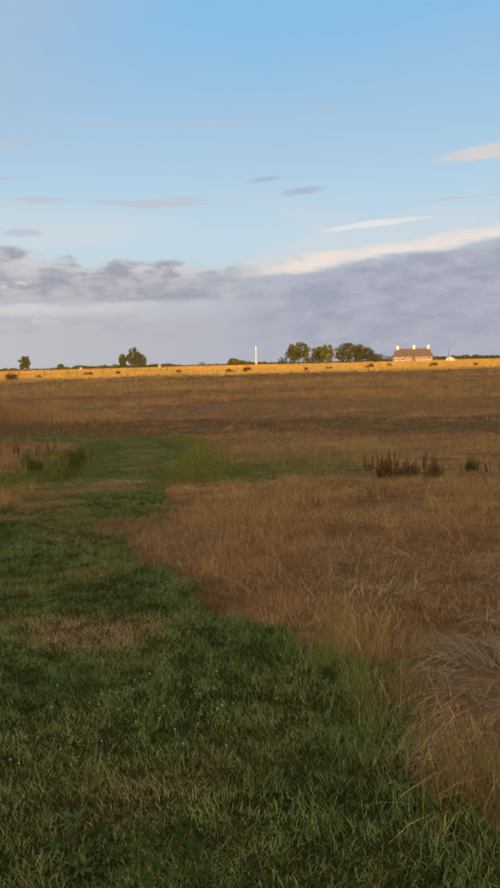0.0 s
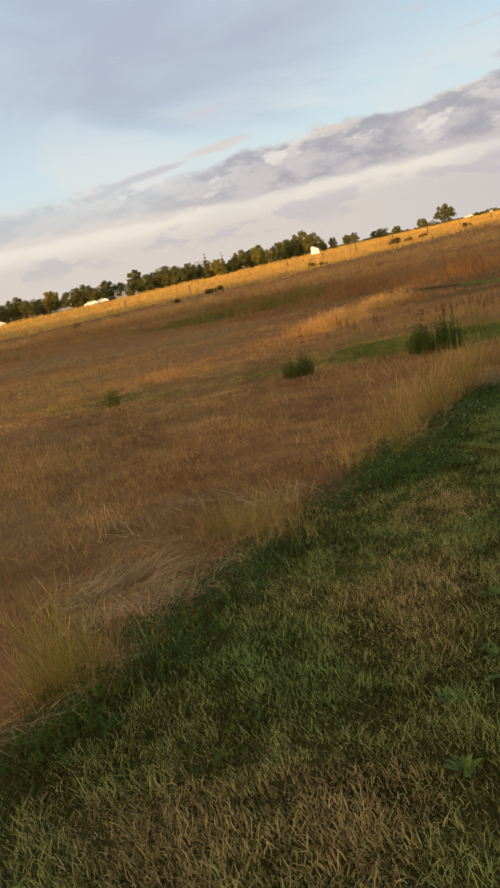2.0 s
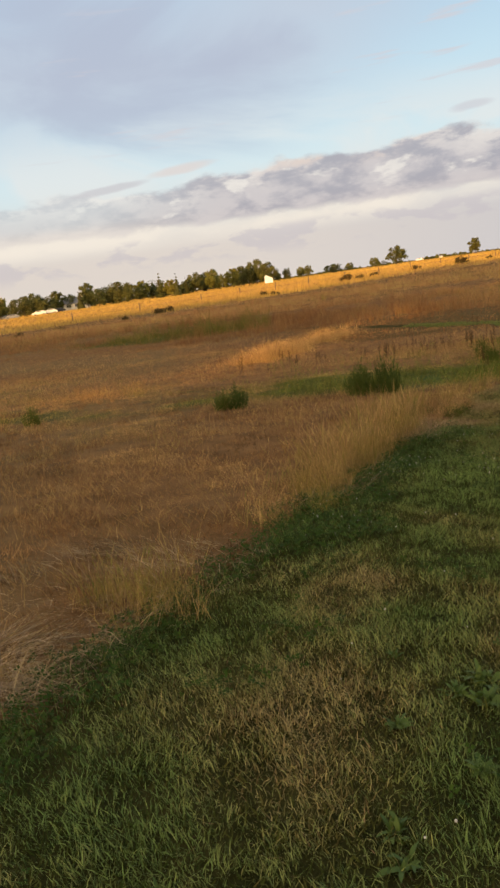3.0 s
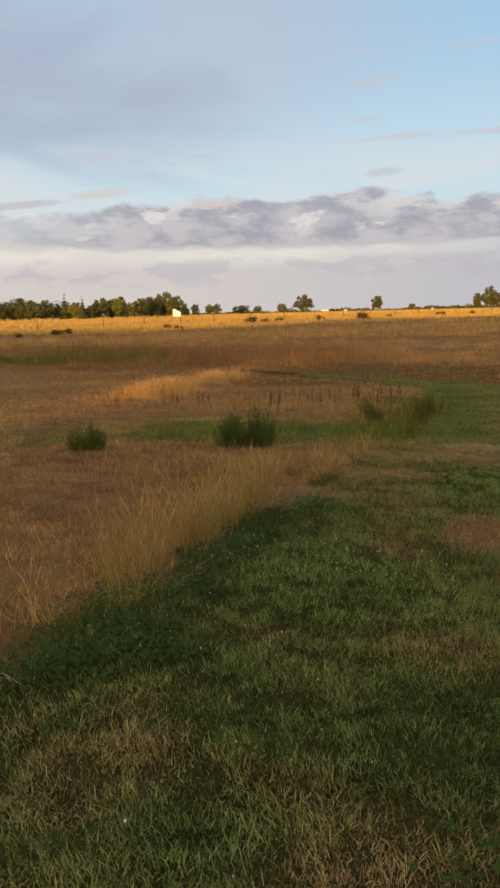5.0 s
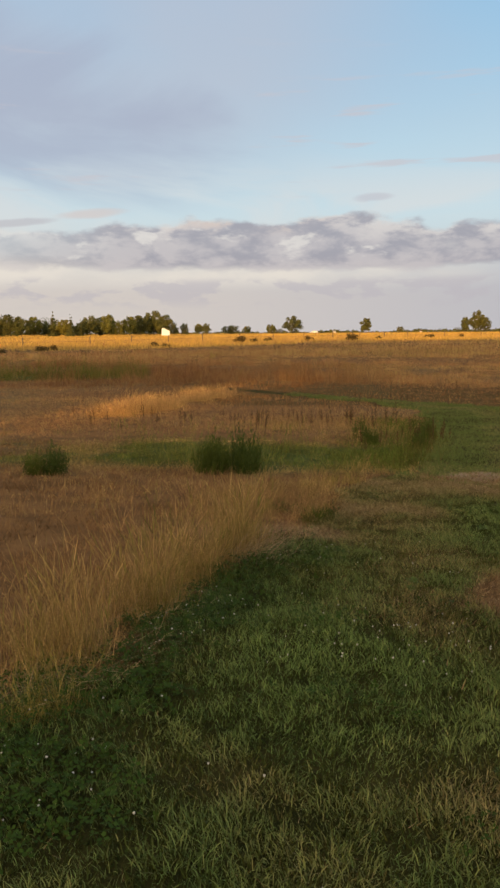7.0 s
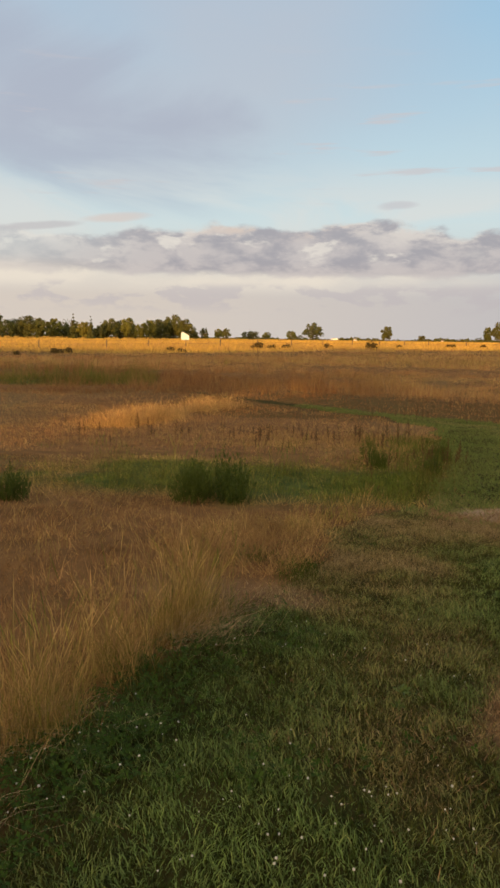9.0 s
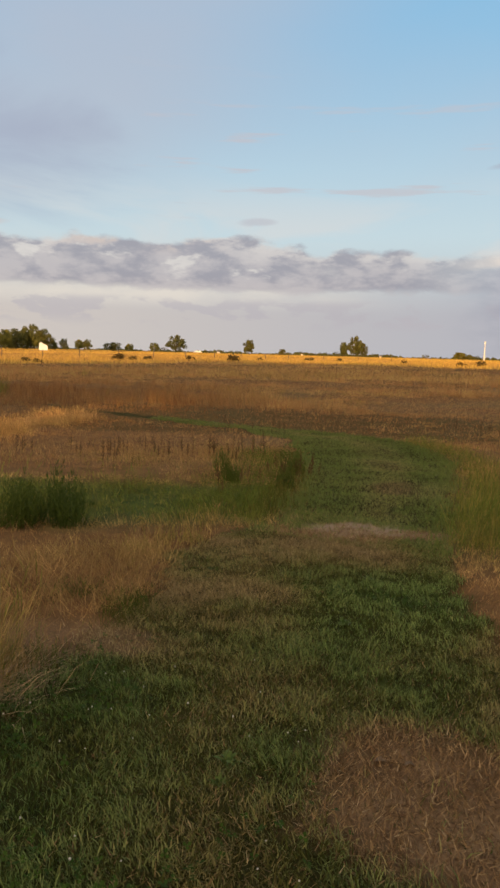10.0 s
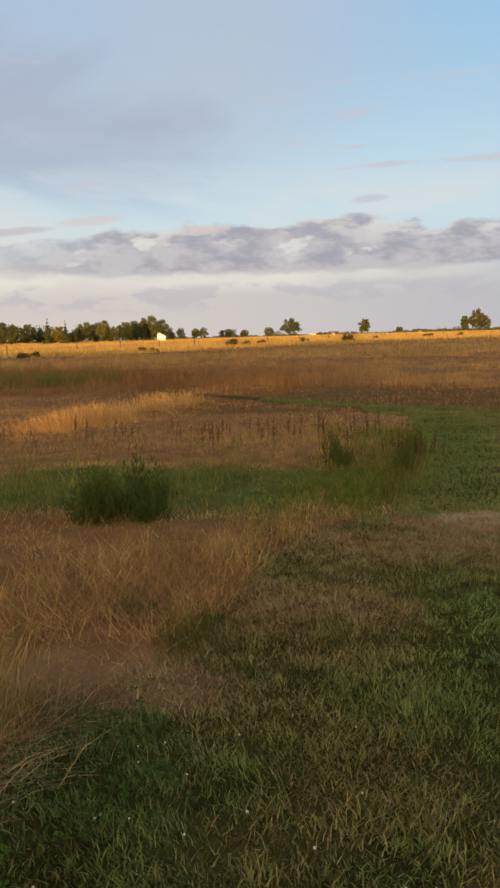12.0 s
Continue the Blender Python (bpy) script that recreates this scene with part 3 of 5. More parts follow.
def grow_lawn():
    # a low dense under-layer, coloured dark as the shade between the blades
    x, y, earth, left, inside = lawn_points(380000, 0.6, 12.5)
    m = len(x)
    dry = lawn_dryness(x, y, inside, earth) + rng.normal(0, 0.14, m)
    blades("lawn_grass", x, y, rng.uniform(0.025, 0.065, m), rng.uniform(0.006, 0.011, m), dry, shaded_turf_mat, 1.0, simple=True, label="dense short mown turf with shade between blades in its colour")
    # the blades that stand out
    x, y, earth, left, inside = lawn_points(690000, 0.6, 13.5)
    m = len(x)
    keep = (rng.uniform(0, 1, m) < 0.34 + 0.66 * step(cloudy(x, y, 0.13, 33), 0.34, 0.58)) & (rng.uniform(0, 1, m) < np.clip(1.3 - np.hypot(x, y - 4) / 13, 0.3, 1)) & (rng.uniform(0, 1, m) < 1 - 0.65 * np.maximum(step(-left, 0.65, 0.25), clover_bed(x, y)) * step(y, 8.0, 7.0))
    x, y, earth, inside = x[keep], y[keep], earth[keep], inside[keep]
    m = len(x)
    tuft = cloudy(x, y, 0.13, 33)
    fringe = step(inside, 0.5, 0.05) * step(y, 8.6, 7.4)
    dry = lawn_dryness(x, y, inside, earth) + rng.normal(0.0, 0.13, m)
    tall = rng.uniform(0.028, 0.070, m) * (1 + 0.5 * fringe) * (0.55 + 0.8 * tuft)
    wide = rng.uniform(0.0028, 0.0050, m) * (1 + 0.05 * np.hypot(x, y - 3))
    swirl = cloudy(x, y, 0.16, 39) * 9 + rng.normal(0, 1.5, m)
    blades("lawn_grass", x, y, tall, wide, dry, lawn_mat, 0.85, heading=swirl, tone=(0.88 + 0.35 * lushness(x, y) + 0.24 * cloudy(x, y, 0.3, 36)) * np.interp(y, [3.5, 4.5, 5.8, 7.2, 8.5], [1.22, 1.18, 1.06, 0.88, 0.94]), label="short mown green grass with withered brown patches")
    # dead stalks and thatch on bare and withered spots
    x = np.r_[rng.uniform(-5.6, 3.2, 200000), rng.uniform(-2.9, -0.1, 130000), rng.uniform(-5.3, -2.6, 25000)]
    y = np.r_[rng.uniform(0.2, 14, 200000), rng.uniform(6.4, 9.3, 130000), rng.uniform(12.0, 13.6, 25000)]
    lawn, earth, green, left, right, inside = zones(x, y)
    keep = rng.uniform(0, 1, len(x)) < (1 - 0.93 * sandy(x, y)) * np.clip(0.6 * earth + 0.16 * lawn * lawn_dryness(x, y, inside, earth), 0, 1)
    x, y, earth = x[keep], y[keep], earth[keep]
    m = len(x)
    blades("dead_thatch", x, y, rng.uniform(0.02, 0.065, m), rng.uniform(0.0026, 0.005, m) * (1 + 0.04 * y), rng.uniform(0.2, 1.0, m), thatch_mat, 1.8, rise=rng.uniform(0.0, 0.015, m), simple=True, label="dead brown grass thatch on bare earth")
    # the way further off, worn along its right half
    x, y = rng.uniform(-16, -2.5, 290000), rng.uniform(12, 26, 290000)
    lawn, earth, green, left, right, inside = zones(x, y)
    keep = rng.uniform(0, 1, len(x)) < lawn * (1 - 0.8 * earth)
    x, y, left, right, inside = (v[keep] for v in (x, y, left, right, inside))
    worn = step(np.abs(right / (np.abs(right) + np.abs(left) + 0.01) - 0.42), 0.24, 0.04) * (0.25 + 0.6 * cloudy(x, y, 0.9, 37))
    worn = np.clip(worn + 0.5 * step(np.hypot((x + 4.4) / 0.8, (y - 16.2) / 1.2), 1.2, 0.4), 0, 1)
    dry = np.clip(0.06 + 0.75 * worn + (cloudy(x, y, 1.6, 31) - 0.5) * 0.5 + rng.normal(0, 0.1, len(x)), 0, 1)
    m = len(x)
    blades("lawn_grass", x, y, rng.uniform(0.03, 0.08, m) * (1 + 0.7 * step(inside, 0.5, 0.0)), rng.uniform(0.010, 0.016, m), dry, way_mat, 0.9, simple=True, label="mown green grass of the winding way")


def tufted(x, y, count, spread_):
    """Every point repeated as a small tuft; gives the blades' places and the number of their tuft."""
    own = np.repeat(np.arange(len(x)), count)
    return x[own] + rng.normal(0, spread_, len(own)), y[own] + rng.normal(0, spread_, len(own)), own


def grow_meadow():
    # a low rusty mat under everything close by
    count = 430000
    a, r = np.radians(rng.uniform(-62, 82, count)), rng.uniform(0.6, 17, count)
    x, y = 1.1 - r * np.sin(a), 1.0 + r * np.cos(a)
    lawn, earth, green, left, right, inside = zones(x, y)
    keep = (rng.uniform(0, 1, count) < step(-inside, 0.0, 0.1) * (1 - 0.7 * earth)) & (rng.uniform(0, 1, count) < 0.10 + 0.90 * step(cloudy(x, y, 0.28, 44), 0.30, 0.55))
    x, y, green, r = x[keep], y[keep], green[keep], r[keep]
    m = len(x)
    dry = 0.94 + 1.1 * (cloudy(x, y, 1.1, 43) - 0.55) + rng.normal(0, 0.12, m)
    dry = dry * (1 - green) + green * rng.normal(0.12, 0.10, m)
    tone = (1 - 0.28 * step(cloudy(x, y, 1.1, 43), 0.55, 0.72)) * (0.50 + 1.2 * cloudy(x, y, 0.45, 46)) * (1 - 0.25 * step(cloudy(x, y, 0.28, 44), 0.5, 0.3))
    blades("meadow_grass", x, y, rng.uniform(0.03, 0.10, m) * (0.6 + 0.9 * cloudy(x, y, 0.8, 45)), rng.uniform(0.0026, 0.0048, m) * (1 + 0.11 * r), dry, meadow_mat, 1.1, simple=True, label="matted rust brown meadow grass", tone=tone)
    # tufts of taller straw
    count = 13000
    a, r = np.radians(rng.uniform(-50, 82, count)), rng.uniform(0.8, 21, count)
    x, y = 1.1 - r * np.sin(a), 1.0 + r * np.cos(a)
    lawn, earth, green, left, right, inside = zones(x, y)
    patch = cloudy(x, y, 1.6, 41)
    near_left = step(left, 3.2, 2.4) * step(left, 0.35, 0.6) * step(y, 12.5, 11)
    dense = (0.07 + 0.80 * step(patch, 0.46, 0.66)) * (1 - 0.72 * near_left) + green
    keep = (rng.uniform(0, 1, count) < dense * (1 - 0.85 * flattened(x, y)) * (1 - 0.8 * stubble(x, y))) & (inside < -0.12) & (earth < 0.4)
    x, y, green, patch = x[keep], y[keep], green[keep], patch[keep]
    tall = (0.07 + 0.22 * step(patch, 0.46, 0.85)) * rng.uniform(0.6, 1.4, len(x)) * (1 + 0.7 * green)
    dry = 0.62 + 0.7 * (cloudy(x, y, 2.2, 47) - 0.45) + rng.normal(0, 0.12, len(x))
    dry = dry * (1 - green) + green * rng.normal(0.10, 0.10, len(x))
    grow_tufts(x, y, tall, dry, 16, 0.10)
    # the tall fringe on the left of the mown way
    count = 3000
    y = rng.uniform(4.0, 13.0, count)
    x = np.interp(y, [p[1] for p in LEFT[:16]], [p[0] for p in LEFT[:16]]) + 0.16 * step(np.abs(y - 4.9), 0.6, 0.1) - np.abs(rng.normal(0.02, 0.24, count))
    lawn, earth, green, left, right, inside = zones(x, y)
    clump = np.maximum(cloudy(x, y, 0.55, 48), sum(step(np.hypot((x - cx) / r, (y - cy) / r), 1.2, 0.4) for cx, cy, r in FRINGE_CLUMPS))
    open_ = (1 - 0.96 * step(np.abs(y - 8.65), 0.55, 0.3)) * (1 - 0.6 * step(np.abs(y - 9.6), 0.6, 0.3))
    keep = (inside < -0.03) & (rng.uniform(0, 1, count) < 0.72 * step(clump, 0.42, 0.68) * step(y, 4.3, 5.0) * open_ * np.interp(y, [8.2, 8.8, 12.5], [1.0, 0.30, 0.42])) & (earth < 0.5)
    x, y, clump = x[keep], y[keep], clump[keep]
    grow_tufts(x, y, (0.16 + 0.28 * clump) * rng.uniform(0.45, 1.3, len(x)) * np.interp(y, [5, 7.4, 8.2, 10.0, 10.8, 12], [1.0, 1.1, 1.0, 0.55, 0.6, 0.6]), 0.53 + rng.normal(0, 0.14, len(x)) - 0.36 * (rng.uniform(0, 1, len(x)) < 0.18), 22, 0.06)
    # leaning straw over the dry meadow beside the way
    x, y = rng.uniform(-1.5, 7.0, 120000), rng.uniform(3.6, 14.0, 120000)
    lawn, earth, green, left, right, inside = zones(x, y)
    keep = (inside < -0.25) & (left < 0) & (rng.uniform(0, 1, len(x)) < (0.04 + 0.55 * step(cloudy(x, y, 0.7, 57), 0.42, 0.66)) * (1 - green) * (1 - 0.8 * flattened(x, y)))
    x, y = x[keep], y[keep]
    m = len(x)
    blades("meadow_grass", x, y, rng.uniform(0.10, 0.26, m), rng.uniform(0.003, 0.0055, m) * (1 + 0.05 * np.hypot(x - 1.5, y)), 0.60 + 0.5 * (cloudy(x, y, 1.3, 58) - 0.5) + rng.normal(0, 0.09, m), meadow_mat, 1.5, simple=True, heading=cloudy(x, y, 0.7, 59) * 14 + rng.normal(0, 1.0, m), tone=0.7 + 0.6 * cloudy(x, y, 0.5, 60), label="warm straw coloured grass leaning every way")
    # standing wisps in the same dry meadow
    x, y = rng.uniform(-1.2, 5.5, 2600), rng.uniform(3.9, 12.0, 2600)
    lawn, earth, green, left, right, inside = zones(x, y)
    keep = (inside < -0.2) & (left < 0) & (rng.uniform(0, 1, 2600) < step(cloudy(x, y, 0.6, 64), 0.46, 0.66) * (1 - green))
    x, y = x[keep], y[keep]
    grow_tufts(x, y, rng.uniform(0.08, 0.22, len(x)), rng.normal(0.64, 0.14, len(x)), 15, 0.05, 1.1)
    # the same straw, thinner, over the rusty meadow on the other side
    x, y = rng.uniform(-9.0, -2.0, 150000), rng.uniform(2.0, 12.4, 150000)
    lawn, earth, green, left, right, inside = zones(x, y)
    tangle = step(np.hypot((x + 4.9) / 0.9, (y - 9.5) / 1.1), 1.3, 0.6)
    keep = (rng.uniform(0, 1, len(x)) < step(left, -0.15, 0.35)) & (rng.uniform(0, 1, len(x)) < np.clip(0.16 * step(cloudy(x, y, 0.8, 57), 0.42, 0.66) + 0.5 * tangle, 0, 1) * (1 - green) * (1 - 0.9 * earth) * (1 - 0.7 * flattened(x, y)))
    x, y, tangle = x[keep], y[keep], tangle[keep]
    m = len(x)
    blades("meadow_grass", x, y, rng.uniform(0.10, 0.24, m) * (1 + 0.5 * tangle), rng.uniform(0.003, 0.0052, m) * (1 + 0.03 * np.hypot(x, y - 4)), 0.60 + 0.4 * (cloudy(x, y, 1.3, 58) - 0.5) + rng.normal(0, 0.09, m), meadow_mat, 1.2, simple=True, heading=cloudy(x, y, 0.35, 59) * 14 + rng.normal(0, 1.4, m), tone=(0.55 + 0.8 * cloudy(x, y, 0.3, 60)) * rng.uniform(0.75, 1.2, m), label="thin straw leaning over rusty meadow grass")
    # tall grey-green weeds at the corner of the bend
    x, y = rng.normal(-5.6, 0.16, 90), rng.uniform(13.2, 16.6, 90)
    x = x - 0.42 * (y - 14.2)
    grow_tufts(x, y, rng.uniform(0.10, 0.24, 90), rng.normal(0.18, 0.14, 90), 12, 0.14, 0.75)
    # golden tufts by the way
    x = np.r_[rng.normal(1.62, 0.16, 26), rng.normal(2.25, 0.16, 26), rng.normal(-2.22, 0.14, 16), rng.normal(-1.72, 0.14, 16), rng.normal(1.95, 0.1, 10)]
    y = np.r_[rng.normal(3.95, 0.2, 26), rng.normal(2.5, 0.2, 26), rng.normal(3.2, 0.12, 16), rng.normal(1.6, 0.14, 16), rng.normal(3.1, 0.1, 10)]
    grow_tufts(x, y, rng.uniform(0.16, 0.32, len(x)) * np.where(x < 0, 1.35, 1.15), rng.normal(0.42, 0.12, len(x)), 20, 0.05, 1.05)
    # dense yellow-green tufts rooted in a dark green hollow on the left edge
    for cx, cy, spread_, count, tall in ((-1.62, 1.52, 0.08, 16, 0.30), (-2.31, 3.32, 0.09, 12, 0.22), (-2.62, 3.15, 0.09, 8, 0.18), (-2.68, 5.05, 0.08, 6, 0.20), (2.24, 2.38, 0.09, 7, 0.19), (1.60, 3.68, 0.08, 8, 0.20)):
        x, y = rng.normal(cx, spread_, count), rng.normal(cy, spread_, count)
        grow_tufts(x, y, tall * rng.uniform(0.7, 1.2, count), rng.normal(0.30, 0.07, count), 55, 0.05, 1.1)
    for cx, cy in ((-1.40, 1.50), (-1.30, 1.28), (-3.45, 6.9), (-3.75, 8.0), (-4.05, 7.9), (-4.12, 9.1), (-3.95, 8.85), (-4.65, 9.1), (-2.1, 3.35)):
        x, y = rng.normal(cx, 0.09, 16), rng.normal(cy, 0.10, 16)
        grow_tufts(x, y, rng.uniform(0.06, 0.12, 16), rng.normal(0.0, 0.05, 16), 34, 0.05, 0.65)
    # long green grass at the turn of the mown edge
    x, y = rng.normal(1.84, 0.09, 30), rng.normal(3.05, 0.20, 30)
    grow_tufts(x, y, rng.uniform(0.09, 0.17, 30), rng.normal(0.06, 0.08, 30), 26, 0.06, 1.2)
    # taller grass catching a gleam of sun, part of it put into the tone
    f = np.r_[rng.uniform(0.10, 0.52, 520), rng.uniform(0.68, 1, 180)]
    x, y = -15.3 - 2.0 * f + rng.normal(0, 0.34, 700), 15.0 + 7.0 * f + rng.normal(0, 0.4, 700)
    grow_tufts(x, y, rng.uniform(0.18, 0.40, 700), rng.normal(0.66, 0.08, 700), 18, 0.12, 1.25)
    # rank green growth along both sides of the bend
    f = rng.uniform(0, 1, 900)
    x, y = np.interp(f, [0, 0.3, 1], [-5.05, -5.7, -8.3]) - np.abs(rng.normal(0, 0.8, 900)), np.interp(f, [0, 0.3, 1], [12.5, 14.2, 19.4])
    grow_tufts(x, y, rng.uniform(0.06, 0.19, 900), rng.normal(-0.06, 0.12, 900), 13, 0.14, 0.95)
    # edge tufts on the left, the bank's shade put into their low tone
    f = rng.uniform(0, 1, 170)
    x, y = np.interp(f, [0, 0.3, 1], [-5.0, -5.65, -8.3]) - np.abs(rng.normal(0, 0.10, 170)), np.interp(f, [0, 0.3, 1], [12.9, 14.2, 19.4])
    grow_tufts(x, y, rng.uniform(0.08, 0.22, 170), rng.normal(0.04, 0.10, 170), 14, 0.09, 0.6)
    f = rng.uniform(0, 1, 900)
    x, y = np.interp(f, [0, 0.4, 0.75, 1], [-2.8, -3.7, -4.8, -7.2]) + np.abs(rng.normal(0, 0.5, 900)), np.interp(f, [0, 0.4, 0.75, 1], [12.6, 17, 20.7, 23.8])
    grow_tufts(x, y, rng.uniform(0.5, 1.0, 900) * np.interp(f, [0, 0.25, 0.5, 1], [0.42, 0.38, 0.24, 0.24]), rng.normal(0.12, 0.12, 900), 13, 0.14, 1.1)
    # the middle distance
    count = 26000
    x, y = wedge(count, 17, 68, -22, 84, 1)
    lawn, earth, green, left, right, inside = zones(x, y)
    u, s = -0.46 * x + 0.888 * y, 0.888 * x + 0.46 * y
    bands = cloudy(s * 0.3, u, 3.4, 52)
    keep = (inside < -0.2) & (rng.uniform(0, 1, count) < 0.10 + (0.25 * step(u, 23, 26) + 0.90 * np.clip(step(bands, 0.34, 0.52) + green, 0, 1)) * (1 - 0.75 * dark_strip(x, y)) * (1 - 0.75 * stubble(x, y)))
    x, y, green, bands = (v[keep] for v in (x, y, green, bands))
    low = dark_strip(x, y)
    stand = brown_stand(x, y)
    lump = cloudy(x, y, 0.9, 55)
    tall = (0.05 + (0.10 + 0.26 * step(u[keep], 23.5, 26) + 0.12 * stand) * (0.35 + 1.3 * step(lump, 0.3, 0.75)) * (1 - 0.7 * low) * (1 - 0.6 * stubble(x, y)) * step(bands, 0.35, 0.65)) * rng.uniform(0.7, 1.3, len(x)) * (1 + 0.4 * green)
    dry = 0.67 + 0.12 * stand + 0.55 * (cloudy(s[keep] * 0.4, u[keep], 6.0, 53) - 0.5) + rng.normal(0, 0.12, len(x))
    dry = np.where(green > 0.4, rng.normal(0.2, 0.1, len(x)), dry)
    bx, by, own = tufted(x, y, 11, 0.20)
    r = np.hypot(bx, by - 3)
    blades("meadow_grass", bx, by, tall[own] * rng.uniform(0.5, 1.1, len(own)), rng.uniform(0.012, 0.022, len(own)) * r / 28, dry[own] + rng.normal(0, 0.05, len(own)), field_mat, 0.4, simple=True, label="tufts of brown and rust coloured meadow grass", tone=((1 - 0.30 * stand) * (0.74 + 0.62 * lump) * rng.uniform(0.88, 1.12, len(x)))[own])
    count = 100000
    x, y = wedge(count, 16, 66, -22, 84, 1)
    lawn, earth, green, left, right, inside = zones(x, y)
    keep = inside < -0.1
    x, y = x[keep], y[keep]
    m, r = len(x), np.hypot(x, y - 3)
    u, s = -0.46 * x + 0.888 * y, 0.888 * x + 0.46 * y
    low = rng.uniform(0, 1, m) < 0.8 * dark_strip(x, y)
    k = int(low.sum())
    blades("meadow_grass", x[low], y[low], rng.uniform(0.05, 0.14, k), rng.uniform(0.016, 0.028, k) * r[low] / 28, rng.normal(0.93, 0.10, k), field_mat, 0.7, simple=True, label="low dark brown growth across the field", tone=rng.uniform(0.5, 0.8, k))
    x, y, r, u, s = (v[~low] for v in (x, y, r, u, s))
    m = len(x)
    blades("meadow_grass", x, y, rng.uniform(0.06, 0.17, m), rng.uniform(0.011, 0.020, m) * r / 28, 0.74 + 0.14 * stubble(x, y) + 0.5 * (cloudy(s * 0.3, u, 2.5, 54) - 0.55) + rng.normal(0, 0.08, m), field_mat, 0.9, simple=True, label="low dark brown matted field grass", tone=(0.80 + 0.5 * cloudy(s * 0.5, u, 1.6, 56)) * (1 - 0.25 * brown_stand(x, y)))
    # towards the far field
    count = 16000
    x, y = wedge(count, 58, 180, -24, 86, 1)
    u, s = -0.46 * x + 0.888 * y, 0.888 * x + 0.46 * y
    bands = cloudy(s * 0.25, u, 8.0, 62)
    tall = (0.12 + 0.32 * step(bands, 0.3, 0.7)) * rng.uniform(0.7, 1.3, count)
    dry = 0.66 + 0.4 * (0.5 - bands) + rng.normal(0, 0.07, count)
    bx, by, own = tufted(x, y, 9, 0.4)
    r = np.hypot(bx, by - 3)
    blades("meadow_grass", bx, by, tall[own] * rng.uniform(0.5, 1.1, len(own)), rng.uniform(0.03, 0.05, len(own)) * r / 50, dry[own], field_mat, 0.3, simple=True, label="distant rust brown meadow grass", tone=(rng.uniform(0.7, 1.3, count) * (0.7 + 0.6 * cloudy(s * 0.4, u, 3.0, 63)))[own])


FRINGE_CLUMPS = ((-4.15, 8.0, 0.32), (-3.6, 6.9, 0.25), (-3.3, 6.2, 0.3), (-4.9, 11.2, 0.25), (-5.35, 10.9, 0.3), (-3.0, 5.4, 0.3))


def grow_tufts(x, y, tall, dry, count, spread_, tone=1.0):
    bx, by, own = tufted(x, y, count, spread_)
    m = len(own)
    r = np.hypot(bx, by - 3)
    stems = rng.uniform(0, 1, m) < 0.3
    high = tall[own] * np.where(stems, rng.uniform(0.9, 1.45, m), rng.uniform(0.4, 1.05, m))
    wide = rng.uniform(0.0012, 0.0027, m) * (1 + 0.11 * r)
    tint = dry[own] + rng.normal(0, 0.06, m)
    own_tone = (tone * rng.uniform(0.62, 1.38, len(x)))[own]
    for pick, heads in ((stems, True), (~stems, False)):
        blades("meadow_grass", bx[pick], by[pick], high[pick], wide[pick], tint[pick], meadow_mat, 0.32 if heads else 0.65, heads, label="thin dry grass stems with seed heads" if heads else "tufts of dry straw coloured grass", tone=own_tone[pick])


def flattened(x, y):
    """Where the long grass lies trampled flat."""
    spot = lambda cx, cy, rx, ry: step(1.2 - np.hypot((x - cx) / rx, (y - cy) / ry) + (cloudy(x, y, 0.6, 71) - 0.5), 0.0, 0.4)
    return np.clip(spot(-2.35, 2.3, 0.6, 0.8) + spot(2.75, 3.8, 0.85, 1.0) + 0.34 * spot(2.2, 5.9, 1.3, 1.0) + 0.6 * spot(-2.95, 3.3, 0.6, 0.9), 0, 1)


def grow_straw():
    count = 90000
    x, y = np.r_[rng.uniform(1.0, 5.0, count), rng.uniform(-5.5, -1.6, count)], np.r_[rng.uniform(1.5, 8, count), rng.uniform(1.0, 10.5, count)]
    lawn, earth, green, left, right, inside = zones(x, y)
    keep = (rng.uniform(0, 1, 2 * count) < 0.7 * flattened(x, y) * (0.12 + 0.88 * step(cloudy(x, y, 0.20, 74), 0.36, 0.60))) & (inside < 0.05)
    x, y = x[keep], y[keep]
    m = len(x)
    swirl = cloudy(x, y, 0.9, 73) * 10 + rng.normal(0, 0.5, m)
    blades("flattened_straw", x, y, rng.uniform(0.14, 0.38, m), rng.uniform(0.003, 0.0065, m), rng.normal(0.55, 0.25, m), straw_mat, 6.0, rise=rng.uniform(0.0, 0.05, m), label="pale straw lying flattened on the ground", category="straw", heading=swirl, tone=0.40 + 1.0 * cloudy(x, y, 0.13, 75))


def grow_ripe_field():
    """The ripe field behind the fence, with sunlight partly put into its gold colour."""
    count = 170000
    x, y = wedge(count, 60, 420, -22, 86, 1)
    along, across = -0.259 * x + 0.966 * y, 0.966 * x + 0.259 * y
    # gold begins where the belt's shade ends, so its colour paints in sunlight
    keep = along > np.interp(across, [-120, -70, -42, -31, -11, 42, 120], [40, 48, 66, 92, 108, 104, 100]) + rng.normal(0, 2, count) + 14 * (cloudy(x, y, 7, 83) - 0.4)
    x, y = x[keep], y[keep]
    m, r = len(x), np.hypot(x, y - 3)
    blades("sunlit_ripe_grass", x, y, rng.uniform(0.22, 0.5, m), rng.uniform(0.05, 0.08, m) * r / 60, 0.6 + 0.9 * (cloudy(x, y, 22, 81) - 0.5) + rng.normal(0, 0.1, m), sunlit_gold_mat, 0.2, simple=True, label="ripe grass field with low sun partly put into its gold")


grow_lawn()
grow_meadow()
grow_straw()
grow_ripe_field()


